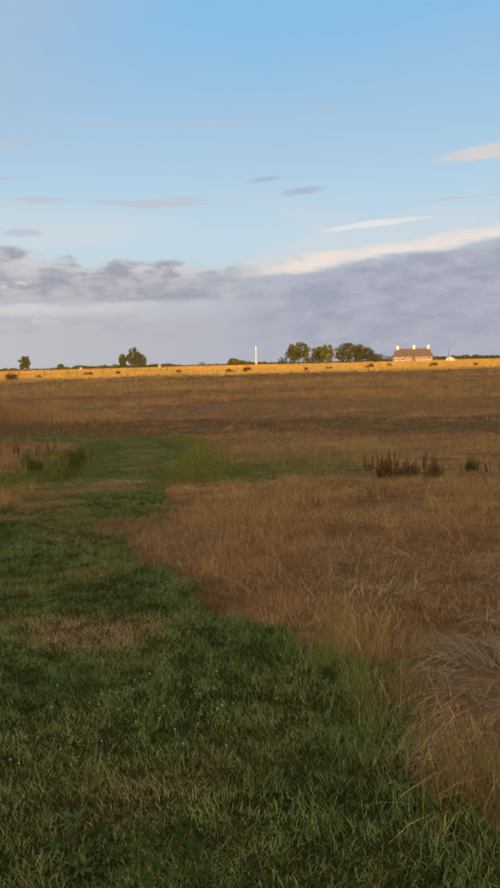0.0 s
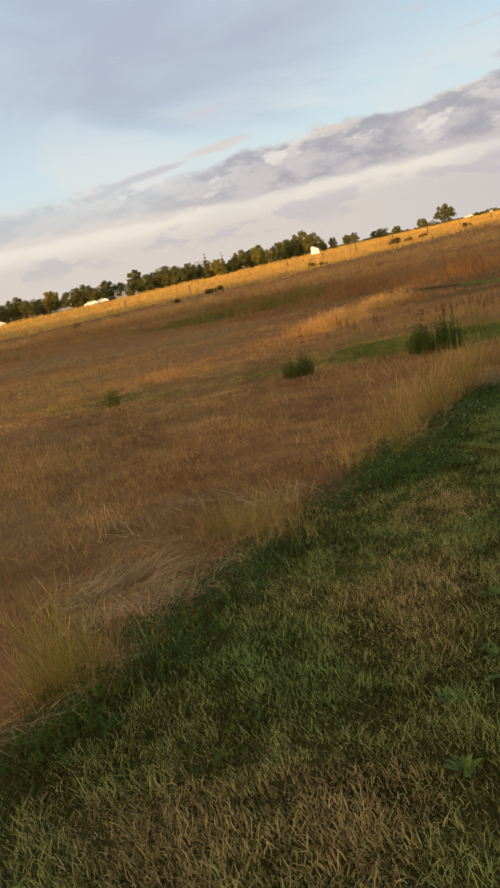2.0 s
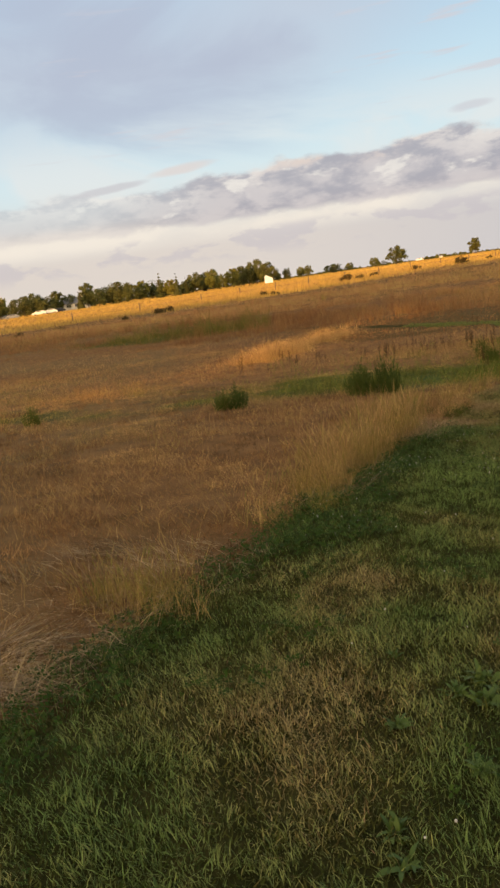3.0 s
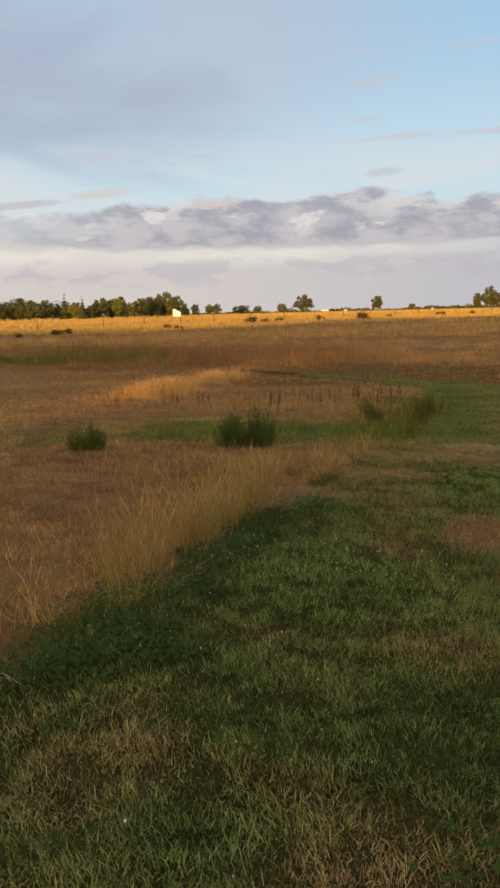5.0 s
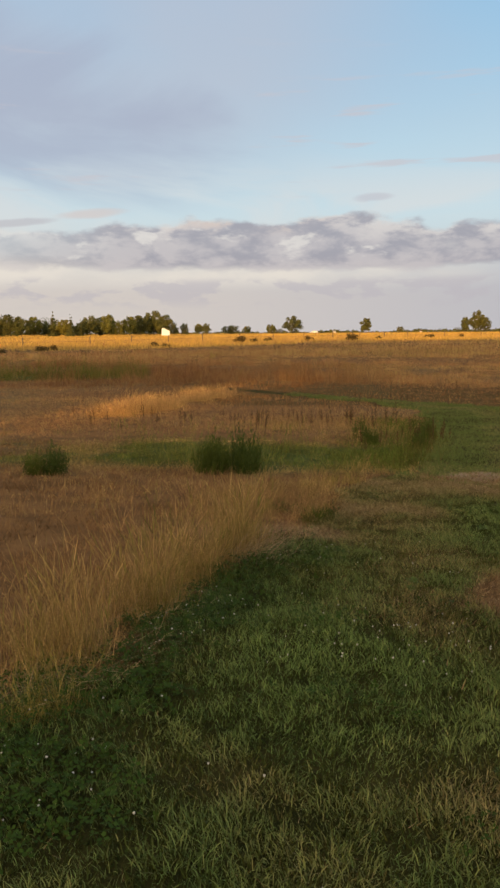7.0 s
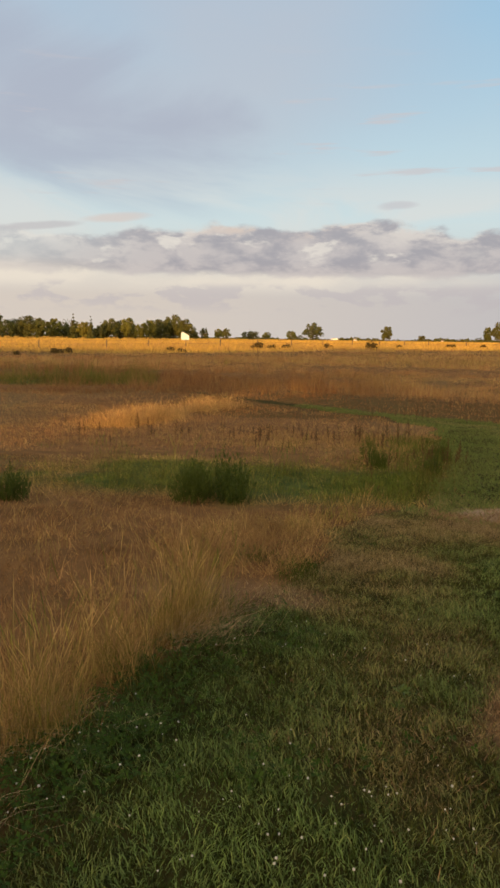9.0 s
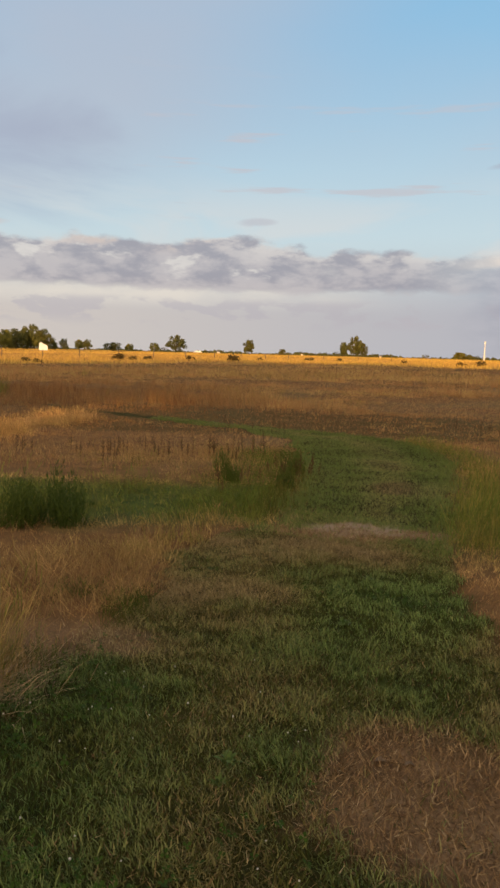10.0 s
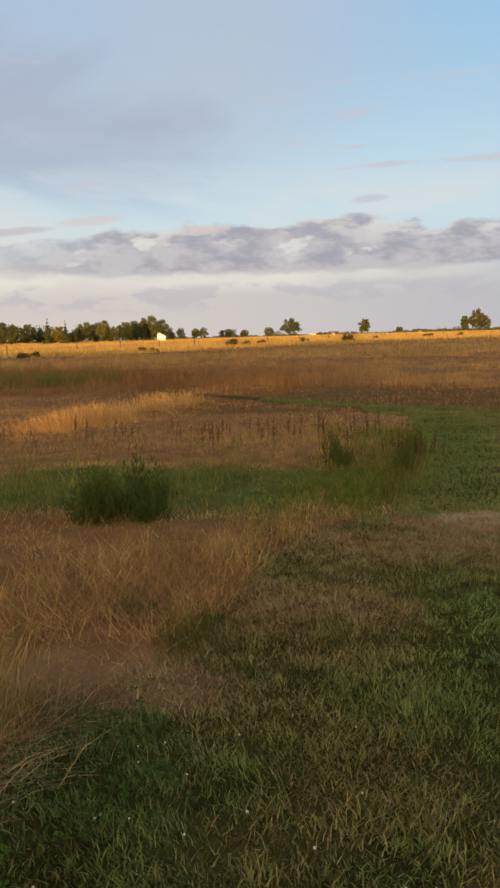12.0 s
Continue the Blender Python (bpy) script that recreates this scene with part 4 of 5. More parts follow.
# ---- things ----
def part(name, bm, mat, parent=None, label=""):
    mesh = bpy.data.meshes.new(name)
    bm.to_mesh(mesh)
    bm.free()
    mesh.materials.append(mat)
    ob = new(name, mesh)
    ob.parent = parent
    return tagged(ob, label)


def box(bm, x0, x1, y0, y1, z0, z1, bevel=0.0):
    made = bmesh.ops.create_cube(bm, size=1.0, matrix=Matrix.Translation(((x0 + x1) / 2, (y0 + y1) / 2, (z0 + z1) / 2)) @ Matrix.Diagonal((x1 - x0, y1 - y0, z1 - z0, 1)))
    if bevel:
        edges = {e for v in made["verts"] for e in v.link_edges}
        bmesh.ops.bevel(bm, geom=list(edges), offset=bevel, segments=2, affect="EDGES")
    return bm


def rod(bm, a, b, r0, r1, sides=7):
    a, b = Vector(a), Vector(b)
    turn = (b - a).to_track_quat("Z", "Y").to_matrix().to_4x4()
    bmesh.ops.create_cone(bm, cap_ends=True, segments=sides, radius1=r0, radius2=r1, depth=(b - a).length, matrix=Matrix.Translation((a + b) / 2) @ turn)
    return bm


def from_arrays(verts, faces):
    bm = bmesh.new()
    made = [bm.verts.new(v) for v in verts]
    for f in faces:
        bm.faces.new([made[i] for i in f])
    return bm


def crown_mesh(name, lobes, leaves, size, seed, mat):
    """A crown of many small leafy clumps spread through overlapping lobes."""
    dice = np.random.default_rng(seed)
    lobes = np.array(lobes, float)
    share = dice.choice(len(lobes), leaves, p=(w := lobes[:, 3] ** 2 * 1.0) / w.sum())
    way = dice.normal(size=(leaves, 3))
    way /= np.linalg.norm(way, axis=1)[:, None]
    depth = dice.uniform(0.1, 1.0, leaves) ** 0.45 * dice.uniform(0.85, 1.12, leaves)
    centre = lobes[share, :3] + way * (lobes[share, 3] * depth)[:, None] * np.stack([np.ones(leaves), np.ones(leaves), lobes[share, 4]], -1)
    out = way + dice.normal(size=(leaves, 3)) * 0.55
    out /= np.linalg.norm(out, axis=1)[:, None]
    a = np.cross(out, dice.normal(size=(leaves, 3)))
    a /= np.linalg.norm(a, axis=1)[:, None]
    b = np.cross(out, a)
    s = (size * dice.uniform(0.5, 1.3, leaves))[:, None]
    verts = np.stack([centre - a * s, centre + b * s * 0.6, centre + a * s, centre - b * s * 0.5], 1).reshape(-1, 3)
    faces = np.arange(leaves * 4).reshape(-1, 4)
    mesh = bpy.data.meshes.new(name)
    mesh.from_pydata(verts.tolist(), [], faces.tolist())
    mesh.materials.append(mat)
    return mesh


def make_tree(height, spread_, seed, mat, label, shape="round", leaves=2200, foot=0.0):
    dice = random.Random(seed)
    tree = new("tree")
    tagged(tree, label, "tree", "trees along the horizon")
    bm = bmesh.new()
    girth = height * 0.022
    bend = Vector((dice.uniform(-0.04, 0.04) * height, dice.uniform(-0.04, 0.04) * height, height * 0.35))
    rod(bm, (0, 0, -0.4), bend, girth, girth * 0.75)
    top = Vector((bend.x * 1.4, bend.y * 1.4, height * 0.78))
    rod(bm, bend, top, girth * 0.75, girth * 0.2)
    lobes = []
    if shape == "conifer":
        for k in range(8):
            lobes.append((dice.uniform(-0.1, 0.1), dice.uniform(-0.1, 0.1), height * (0.03 + 0.92 * k / 7), spread_ * (1.02 - k / 7) * 0.9 + 0.15, 0.75))
    else:
        # a full core with uneven boughs standing out of it
        mid, tall = height * 0.50, height * 0.44
        lobes.append((0, 0, mid, spread_ * 0.74, tall / (spread_ * 0.86)))
        for k in range(15):
            a, up = k * 2.4 + dice.uniform(-0.4, 0.4), 0.95 - 1.75 * k / 14
            flat = math.sqrt(max(0.0, 1 - up * up)) * spread_ * dice.uniform(0.62, 0.86)
            if up < -0.3:
                flat = max(flat, spread_ * 0.5)
            r = spread_ * dice.uniform(0.22, 0.36)
            c = Vector((math.cos(a) * flat, math.sin(a) * flat, mid + up * tall * dice.uniform(0.72, 0.95)))
            lobes.append((*c, r, dice.uniform(0.75, 1.0)))
            if k % 3 == 0:
                rod(bm, bend * dice.uniform(0.75, 1.0), c, girth * 0.4, girth * 0.12, 5)
    part("trunk", bm, bark_mat, tree)
    crown = new("crown", crown_mesh("crown", lobes, leaves, height * 0.042, seed, mat))
    crown.parent = tree
    return tree


def spot(az, distance):
    """A place at a heading and distance from the way: its start, middle or left turn."""
    from_x, from_y = (2.07, -0.29) if az < 20 else (0.0, 3.3) if az < 48 else (1.1, 1.0)
    x, y = from_x - math.sin(radians(az)) * distance, from_y + math.cos(radians(az)) * distance
    return x, y, float(lie(x, y))


def set_at(ob, az, distance, turn=0.0, scale=1.0, sink=0.0):
    x, y, z = spot(az, distance)
    ob.matrix_basis = pose(x, y, z - sink, 0, 0, turn) @ Matrix.Scale(scale, 4)
    return ob


KINDS = [
    make_tree(9.0, 4.6, 11, crown_mats[0], "broad olive-green tree on the horizon in evening sun"),
    make_tree(9.0, 4.0, 12, crown_mats[1], "yellow-green leafy tree lit by low sun"),
    make_tree(9.0, 5.6, 13, crown_mats[2], "dark rounded tree at the field's far edge"),
    make_tree(10.0, 3.3, 14, crown_mats[0], "tall slender tree behind the field"),
    make_tree(10.0, 2.2, 15, crown_mats[2], "dark pointed conifer in the tree line", "conifer", 1200),
    make_tree(5.0, 3.4, 16, crown_mats[2], "low dark bushy tree at the field edge", leaves=900),
]
SIZES = ((9.0, 4.6), (9.0, 4.0), (9.0, 5.6), (10.0, 3.3), (10.0, 2.2), (5.0, 3.4))
USED = set()


def plant_tree(kind, az, distance, height, widen=1.0, wide=None):
    """A tree of that kind at a heading and distance, scaled to its height and, if given, its width in degrees."""
    base = KINDS[kind]
    scale = height / SIZES[kind][0]
    if wide is not None:
        widen = math.tan(radians(wide)) * distance / (2 * SIZES[kind][1] * scale)
    x, y, z = spot(az, distance)
    m = pose(x, y, z - 0.05, 0, 0, (az * 77) % 360)
    tree = base if kind not in USED else copy_thing(base, m)
    USED.add(kind)
    tree.matrix_basis = m @ Matrix.Diagonal((scale * widen, scale * widen, scale, 1))
    return tree


def degrees_high(el, distance):
    return math.tan(radians(el)) * distance + 0.9


# single trees: kind, heading, distance, height and width in degrees
for kind, az, d, el, wide in (
    (3, 23.75, 340, 1.15, 0.75), (0, 22.9, 342, 1.6, 1.3), (2, 22.35, 345, 1.1, 1.1), (5, 24.3, 343, 0.3, 0.7),
    (2, 28.55, 360, 0.42, 0.65), (3, 31.16, 330, 1.15, 0.95), (0, 36.9, 320, 1.32, 1.65), (1, 38.56, 330, 0.68, 0.9), (5, 37.9, 330, 0.3, 0.9),
    (2, 41.8, 310, 0.62, 1.5), (1, 40.5, 330, 0.55, 0.7), (1, 44.3, 300, 0.78, 0.8), (0, 43.7, 330, 0.78, 0.8), (2, 45.4, 260, 0.85, 0.8), (0, 46.2, 270, 0.65, 0.75),
    (0, 9.95, 300, 1.70, 2.2), (1, 8.35, 310, 1.35, 1.4), (1, 7.75, 300, 1.5, 1.3), (2, 5.9, 300, 1.60, 2.7), (2, 4.9, 305, 1.2, 2.0), (2, 4.0, 308, 0.6, 1.5), (5, 8.9, 300, 0.5, 1.2), (5, 3.0, 312, 0.4, 1.2), (5, 11.2, 320, 0.5, 1.0),
    (5, 20.3, 420, 0.18, 0.5), (5, 17.6, 420, 0.25, 0.65), (1, 15.1, 400, 0.5, 1.1), (1, 14.5, 405, 0.35, 0.9), (5, 13.9, 410, 0.25, 0.7), (5, 25.6, 430, 0.2, 0.5),
):
    plant_tree(kind, az, d, degrees_high(el, d), 1.0, wide)
# the wood that closes the field to the left
dice = random.Random(5)
for az, el, kind in ((47.0, 1.35, 0), (47.8, 1.65, 0), (48.6, 1.35, 2), (49.4, 1.3, 1), (50.2, 1.0, 1), (51.0, 1.45, 1), (51.7, 1.2, 0), (52.4, 1.3, 0), (53.1, 1.0, 4), (53.8, 1.4, 4), (54.3, 1.1, 1), (55.1, 1.55, 4), (55.7, 0.9, 0), (56.5, 1.3, 1), (57.4, 1.1, 0), (58.2, 1.45, 2), (59.0, 1.2, 2), (59.9, 1.1, 0), (60.7, 1.7, 3), (61.3, 1.2, 4), (62.1, 1.0, 2), (63.0, 1.4, 3), (63.9, 1.1, 2), (64.7, 1.35, 0), (65.5, 1.3, 2), (66.3, 0.9, 4), (67.2, 1.5, 1), (68.0, 1.1, 2), (68.9, 1.2, 2), (69.8, 1.5, 0), (70.7, 1.3, 2), (71.8, 1.4, 0), (73.0, 1.5, 2), (74.2, 1.4, 1)):
    d = dice.uniform(240, 262)
    plant_tree(kind, az, d, degrees_high(el * 1.12, d), dice.uniform(0.85, 1.15))
    plant_tree((1, 2, 5, 0)[round(az * 7) % 4], az + dice.uniform(0.2, 0.6), d + 20, degrees_high(el * dice.uniform(0.5, 0.85), d + 20), dice.uniform(1.0, 1.3))


def far_wood():
    """Woods and hedges along the skyline, too far to tell apart."""
    dice = np.random.default_rng(3)
    lobes = []
    for az in np.arange(-24, 86, 0.13):
        d = dice.uniform(560, 640)
        x, y, z = spot(az, d)
        rise = float(cloudy(az, 0.0, 2.6, 91))
        if rise < 0.24:
            continue
        h = 0.6 + 2.6 * max(0.0, rise - 0.2) + dice.uniform(-0.3, 0.5) * (1 + 1.5 * rise)
        lobes.append((x, y, z + h * 0.35, h * 0.62, 1.0))
    mesh = crown_mesh("far_wood", lobes, 22000, 0.8, 4, crown_mats[2])
    tagged(new("far_wood", mesh), "low dark woods and hedges along the skyline", "woodland", kind="stuff")


far_wood()


# shrubs on the field's near margin
shrub_meshes = [crown_mesh("shrub", [(dice.uniform(-0.7, 0.7), dice.uniform(-0.4, 0.4), dice.uniform(0.15, 0.5), dice.uniform(0.35, 0.6), 0.9) for _ in range(5)], 420, 0.11, s, shrub_mat) for s in range(4)]
for k, (az, d, size) in enumerate(((41.3, 98, 1.3), (40.0, 100, 0.9), (38.9, 104, 1.0), (35.6, 108, 0.9), (32.1, 108, 1.4), (30.2, 118, 0.8), (26.3, 130, 1.1), (24.0, 134, 0.8), (47.6, 84, 0.8), (46.9, 82, 0.7), (55.3, 78, 0.9), (54.6, 80, 0.7), (14.1, 128, 1.2), (15.5, 122, 1.0), (7.6, 134, 0.9), (9.4, 126, 0.7), (4.5, 138, 1.1), (2.9, 150, 0.9), (-0.4, 142, 1.2), (-3.6, 140, 0.7), (19.4, 130, 0.9), (58.0, 74, 0.6), (63.0, 70, 0.7), (66.0, 68, 0.6))):
    x, y, z = spot(az, d)
    ob = tagged(new("shrub", shrub_meshes[k % 4]), "small dark shrub on the edge of the sunlit field", "shrub", "shrubs along the field edge")
    ob.matrix_basis = pose(x, y, z - 0.05, 0, 0, k * 67) @ Matrix.Scale(size, 4)


def make_fence(points, gap, tall, rails):
    fence = tagged(new("field_fence"), "weathered wooden post and rail fence at the field edge", "fence")
    bm = bmesh.new()
    box(bm, -0.06, 0.06, -0.06, 0.06, -0.3, tall, 0.012)
    first, last = part("post", bm, wood_mat, fence), None
    shared, made = first.data, 0
    for (a, da), (b, db) in zip(points, points[1:]):
        p, q = Vector(spot(a, da)), Vector(spot(b, db))
        steps = max(1, round((q - p).length / gap))
        for k in range(steps):
            at = p.lerp(q, k / steps)
            at.z = float(lie(at.x, at.y))
            ob = first if not made else new("post", shared)
            ob.parent = fence
            ob.matrix_basis = pose(*at, random.uniform(-3, 3), random.uniform(-3, 3), random.uniform(0, 90))
            made += 1
            if last is not None:
                for h in rails:
                    bm = bmesh.new()
                    rod(bm, last + Vector((0, 0, tall * h)), at + Vector((0, 0, tall * h)), 0.014, 0.014, 5)
                    part("rail", bm, wood_mat, fence)
            last = at


make_fence([(62, 92), (52, 98), (44, 108), (36, 122), (28, 142), (18, 160)], 7.5, 1.15, (0.9, 0.5))


# ---- buildings far off ----
def gable(bm, w, d, eave, ridge, over=0.3, hip=0.0):
    """A pitched roof slab with its ridge along x."""
    t = 0.18
    for s in (-1, 1):
        v = [(-w / 2 - over, s * (d / 2 + over), eave - 0.1), (w / 2 + over, s * (d / 2 + over), eave - 0.1), (w / 2 + over - hip, 0, ridge), (-w / 2 - over + hip, 0, ridge)]
        low = [(x, y, z - t) for x, y, z in v]
        made = [bm.verts.new(p) for p in v + low]
        for f in ((0, 1, 2, 3), (7, 6, 5, 4), (0, 4, 5, 1), (1, 5, 6, 2), (2, 6, 7, 3), (3, 7, 4, 0)):
            bm.faces.new([made[i] for i in f])
    if hip:
        for s in (-1, 1):
            v = [(s * (w / 2 + over), -d / 2 - over, eave - 0.1), (s * (w / 2 + over), d / 2 + over, eave - 0.1), (s * (w / 2 + over - hip), 0, ridge)]
            low = [(x, y, z - t) for x, y, z in v]
            made = [bm.verts.new(p) for p in v + low]
            for f in ((0, 1, 2), (5, 4, 3), (0, 3, 4, 1), (1, 4, 5, 2), (2, 5, 3, 0)):
                bm.faces.new([made[i] for i in f])
    bmesh.ops.recalc_face_normals(bm, faces=bm.faces)
    return bm


def walls(bm, w, d, eave, ridge):
    v = [(-w / 2, -d / 2, -0.3), (w / 2, -d / 2, -0.3), (w / 2, d / 2, -0.3), (-w / 2, d / 2, -0.3), (-w / 2, -d / 2, eave), (w / 2, -d / 2, eave), (w / 2, d / 2, eave), (-w / 2, d / 2, eave), (-w / 2, 0, ridge - 0.25), (w / 2, 0, ridge - 0.25)]
    made = [bm.verts.new(p) for p in v]
    for f in ((0, 1, 5, 4), (2, 3, 7, 6), (1, 2, 6, 9, 5), (3, 0, 4, 8, 7), (3, 2, 1, 0), (4, 5, 9, 8), (6, 7, 8, 9)):
        bm.faces.new([made[i] for i in f])
    bmesh.ops.recalc_face_normals(bm, faces=bm.faces)
    return bm


def make_house(name, label, w, d, eave, ridge, wall_mat, cover_mat, windows, chimneys=(), door=None, hip=0.0):
    house = tagged(new(name), label, "house")
    part("wall", walls(bmesh.new(), w, d, eave, eave + 0.3 if hip else ridge), wall_mat, house)
    roof = part("roof", gable(bmesh.new(), w, d, eave, ridge, hip=hip), cover_mat, house)
    for cx in chimneys:
        bm = bmesh.new()
        box(bm, cx - 0.45, cx + 0.45, -0.4, 0.4, ridge - 0.8, ridge + 1.1, 0.03)
        box(bm, cx - 0.55, cx + 0.55, -0.5, 0.5, ridge + 1.1, ridge + 1.25, 0.02)
        part("chimney", bm, white_mat, roof, "white rendered chimney")
        bm = bmesh.new()
        rod(bm, (cx, 0, ridge + 1.25), (cx, 0, ridge + 1.6), 0.14, 0.11, 10)
        part("chimney_pot", bm, brick_mat, roof)
    for wx, ww, wz, wh in windows:
        bm = bmesh.new()
        for x0, x1, z0, z1 in ((wx - ww / 2, wx + ww / 2, wz + wh - 0.12, wz + wh), (wx - ww / 2, wx + ww / 2, wz, wz + 0.12), (wx - ww / 2, wx - ww / 2 + 0.12, wz + 0.12, wz + wh - 0.12), (wx + ww / 2 - 0.12, wx + ww / 2, wz + 0.12, wz + wh - 0.12), (wx - 0.05, wx + 0.05, wz + 0.12, wz + wh - 0.12)):
            box(bm, x0, x1, -d / 2 - 0.08, -d / 2 + 0.02, z0, z1)
        window = part("window", bm, white_mat, house, "white painted window frame")
        part("pane", box(bmesh.new(), wx - ww / 2 + 0.1, wx + ww / 2 - 0.1, -d / 2 - 0.03, -d / 2 - 0.01, wz + 0.1, wz + wh - 0.1), glass_mat, window)
        part("window_sill", box(bmesh.new(), wx - ww / 2 - 0.1, wx + ww / 2 + 0.1, -d / 2 - 0.16, -d / 2 - 0.004, wz - 0.1, wz - 0.004), white_mat, window)
    if door is not None:
        part("door", box(bmesh.new(), door - 0.5, door + 0.5, -d / 2 - 0.06, -d / 2 - 0.004, 0, 2.1, 0.02), wood_mat, house)
    return house


set_at(make_house("brick_house", "long brick house with brown tile roof and white chimneys", 15.5, 8, 2.3, 5.4, brick_mat, roof_mat, [(-6.3, 1.3, 0.75, 1.2), (-3.9, 1.3, 0.75, 1.2), (-1.6, 1.3, 0.75, 1.2), (2.3, 1.3, 0.75, 1.2), (4.4, 1.3, 0.75, 1.2), (6.5, 1.3, 0.75, 1.2)], (-5.9, 0.6, 6.2), 0.4, 1.5), 1.1, 300, 2)
set_at(make_house("lean_to", "small white gabled outbuilding beside the brick house", 1.8, 3, 1.1, 2.2, white_mat, roof_mat, [(0, 0.8, 0.5, 0.7)]), -1.75, 300, 70)
set_at(make_house("grey_house", "low grey-roofed house half hidden by trees", 9, 6, 2.5, 4.4, white_mat, slate_mat, [(-2.8, 1.3, 0.9, 1.2), (0, 1.3, 0.9, 1.2), (2.8, 1.3, 0.9, 1.2)], (2.0,)), 61.6, 262, 62)
set_at(make_house("white_cottage", "low white cottage in front of the wood", 8, 5, 2.3, 3.9, white_mat, slate_mat, [(-2.4, 1.2, 0.9, 1.1), (2.4, 1.2, 0.9, 1.1)], (-3.0,), 0), 67.6, 266, 68)
for k, (az, d, w) in enumerate(((27.0, 560, 4), (33.6, 540, 5), (20.9, 560, 4))):
    set_at(make_house("far_cottage", "pale far-off cottage on the skyline", w, 6, 2.4, 4.2 if k % 2 else 3.6, white_mat, slate_mat if k % 3 else roof_mat, [(-w * 0.28, 1.3, 0.9, 1.2), (w * 0.28, 1.3, 0.9, 1.2)]), az, d, az, 0.45)


def make_shed():
    """A white shed whose single roof slope falls from a tall end to a low one."""
    shed = tagged(new("white_shed"), "small white shed with one steep roof slope", "shed")
    bm = bmesh.new()
    front = [(-1.4, -0.3), (1.6, -0.3), (1.6, 1.75), (-0.8, 3.1), (-1.4, 2.6)]
    rings = [[bm.verts.new((x, y, z)) for x, z in front] for y in (-1.4, 1.4)]
    bm.faces.new(rings[0])
    bm.faces.new(rings[1][::-1])
    for k in range(5):
        j = (k + 1) % 5
        bm.faces.new([rings[0][j], rings[0][k], rings[1][k], rings[1][j]])
    bmesh.ops.recalc_face_normals(bm, faces=bm.faces)
    part("wall", bm, sun_offset_mat, shed)
    bm = bmesh.new()
    for (x0, z0), (x1, z1) in (((1.75, 1.68), (-0.8, 3.12)), ((-0.8, 3.12), (-1.52, 2.52))):
        low = [bm.verts.new((x, y, z)) for x, z in ((x0, z0), (x1, z1)) for y in (-1.55, 1.55)]
        high = [bm.verts.new((v.co.x, v.co.y, v.co.z + 0.09)) for v in low]
        for f in ((0, 1, 3, 2), (4, 6, 7, 5), (0, 4, 5, 1), (2, 3, 7, 6), (0, 2, 6, 4), (1, 5, 7, 3)):
            bm.faces.new([(low + high)[i] for i in f])
    bmesh.ops.recalc_face_normals(bm, faces=bm.faces)
    part("roof", bm, sun_offset_mat, shed)
    return shed


set_at(make_shed(), 46.9, 236, 47, 0.86)


def make_car(mat, label):
    car = tagged(new("parked_car"), label, "car")
    outline = [(-2.1, 0.35), (-2.15, 0.75), (-1.95, 0.95), (-1.35, 1.0), (-0.75, 1.45), (0.95, 1.48), (1.75, 1.02), (2.1, 0.92), (2.15, 0.4)]
    bm = bmesh.new()
    rings = [[bm.verts.new((x, s * (0.85 if z < 1.1 else 0.68), z)) for x, z in outline] for s in (-1, 1)]
    bm.faces.new(rings[0])
    bm.faces.new(rings[1][::-1])
    for k in range(len(outline)):
        j = (k + 1) % len(outline)
        bm.faces.new([rings[0][j], rings[0][k], rings[1][k], rings[1][j]])
    bmesh.ops.recalc_face_normals(bm, faces=bm.faces)
    part("body", bm, mat, car)
    for s in (-1, 1):
        part("side_window", box(bmesh.new(), -0.7, 0.9, s * 0.78 - 0.02, s * 0.78 + 0.02, 1.05, 1.38, 0.01), glass_mat, car)
        for wx in (-1.3, 1.35):
            wheel = part("wheel", rod(bmesh.new(), (wx, s * 0.72, 0.32), (wx, s * 0.9, 0.32), 0.32, 0.32, 16), rubber_mat, car)
            part("rim", rod(bmesh.new(), (wx, s * 0.9, 0.32), (wx, s * 0.92, 0.32), 0.19, 0.17, 12), paint_mats[1], wheel)
    return car


for mat, label, az, d, turn in ((0, "white parked car before the wood", 63.6, 232, 60), (2, "dark parked car before the wood", 63.0, 234, 70), (0, "white parked car beside the hedge", 64.4, 231, 50), (0, "white car far along the skyline", 35.2, 420, 40), (1, "grey parked car near the cottage", 66.4, 232, 66), (0, "white parked car by the far wood", 71.5, 228, 70)):
    set_at(make_car(paint_mats[mat], label), az, d, turn)


def make_mast():
    mast = tagged(new("radio_mast"), "slim white mast standing on the skyline", "mast")
    part("pole", rod(bmesh.new(), (0, 0, -0.5), (0, 0, 11.5), 0.42, 0.16, 12), white_mat, mast)
    bm = bmesh.new()
    for a in (0, 120, 240):
        c, s = math.cos(radians(a)) * 0.3, math.sin(radians(a)) * 0.3
        box(bm, c - 0.12, c + 0.12, s - 0.12, s + 0.12, 10.2, 11.8, 0.02)
    part("antenna", bm, white_mat, mast)
    return mast


set_at(make_mast(), 13.32, 480, 0)
post = tagged(new("flag_pole"), "thin dark pole beside the brick house", "pole")
part("pole", rod(bmesh.new(), (0, 0, -0.3), (0, 0, 5.2), 0.10, 0.05, 8), wood_mat, post)
set_at(post, -1.6, 292)


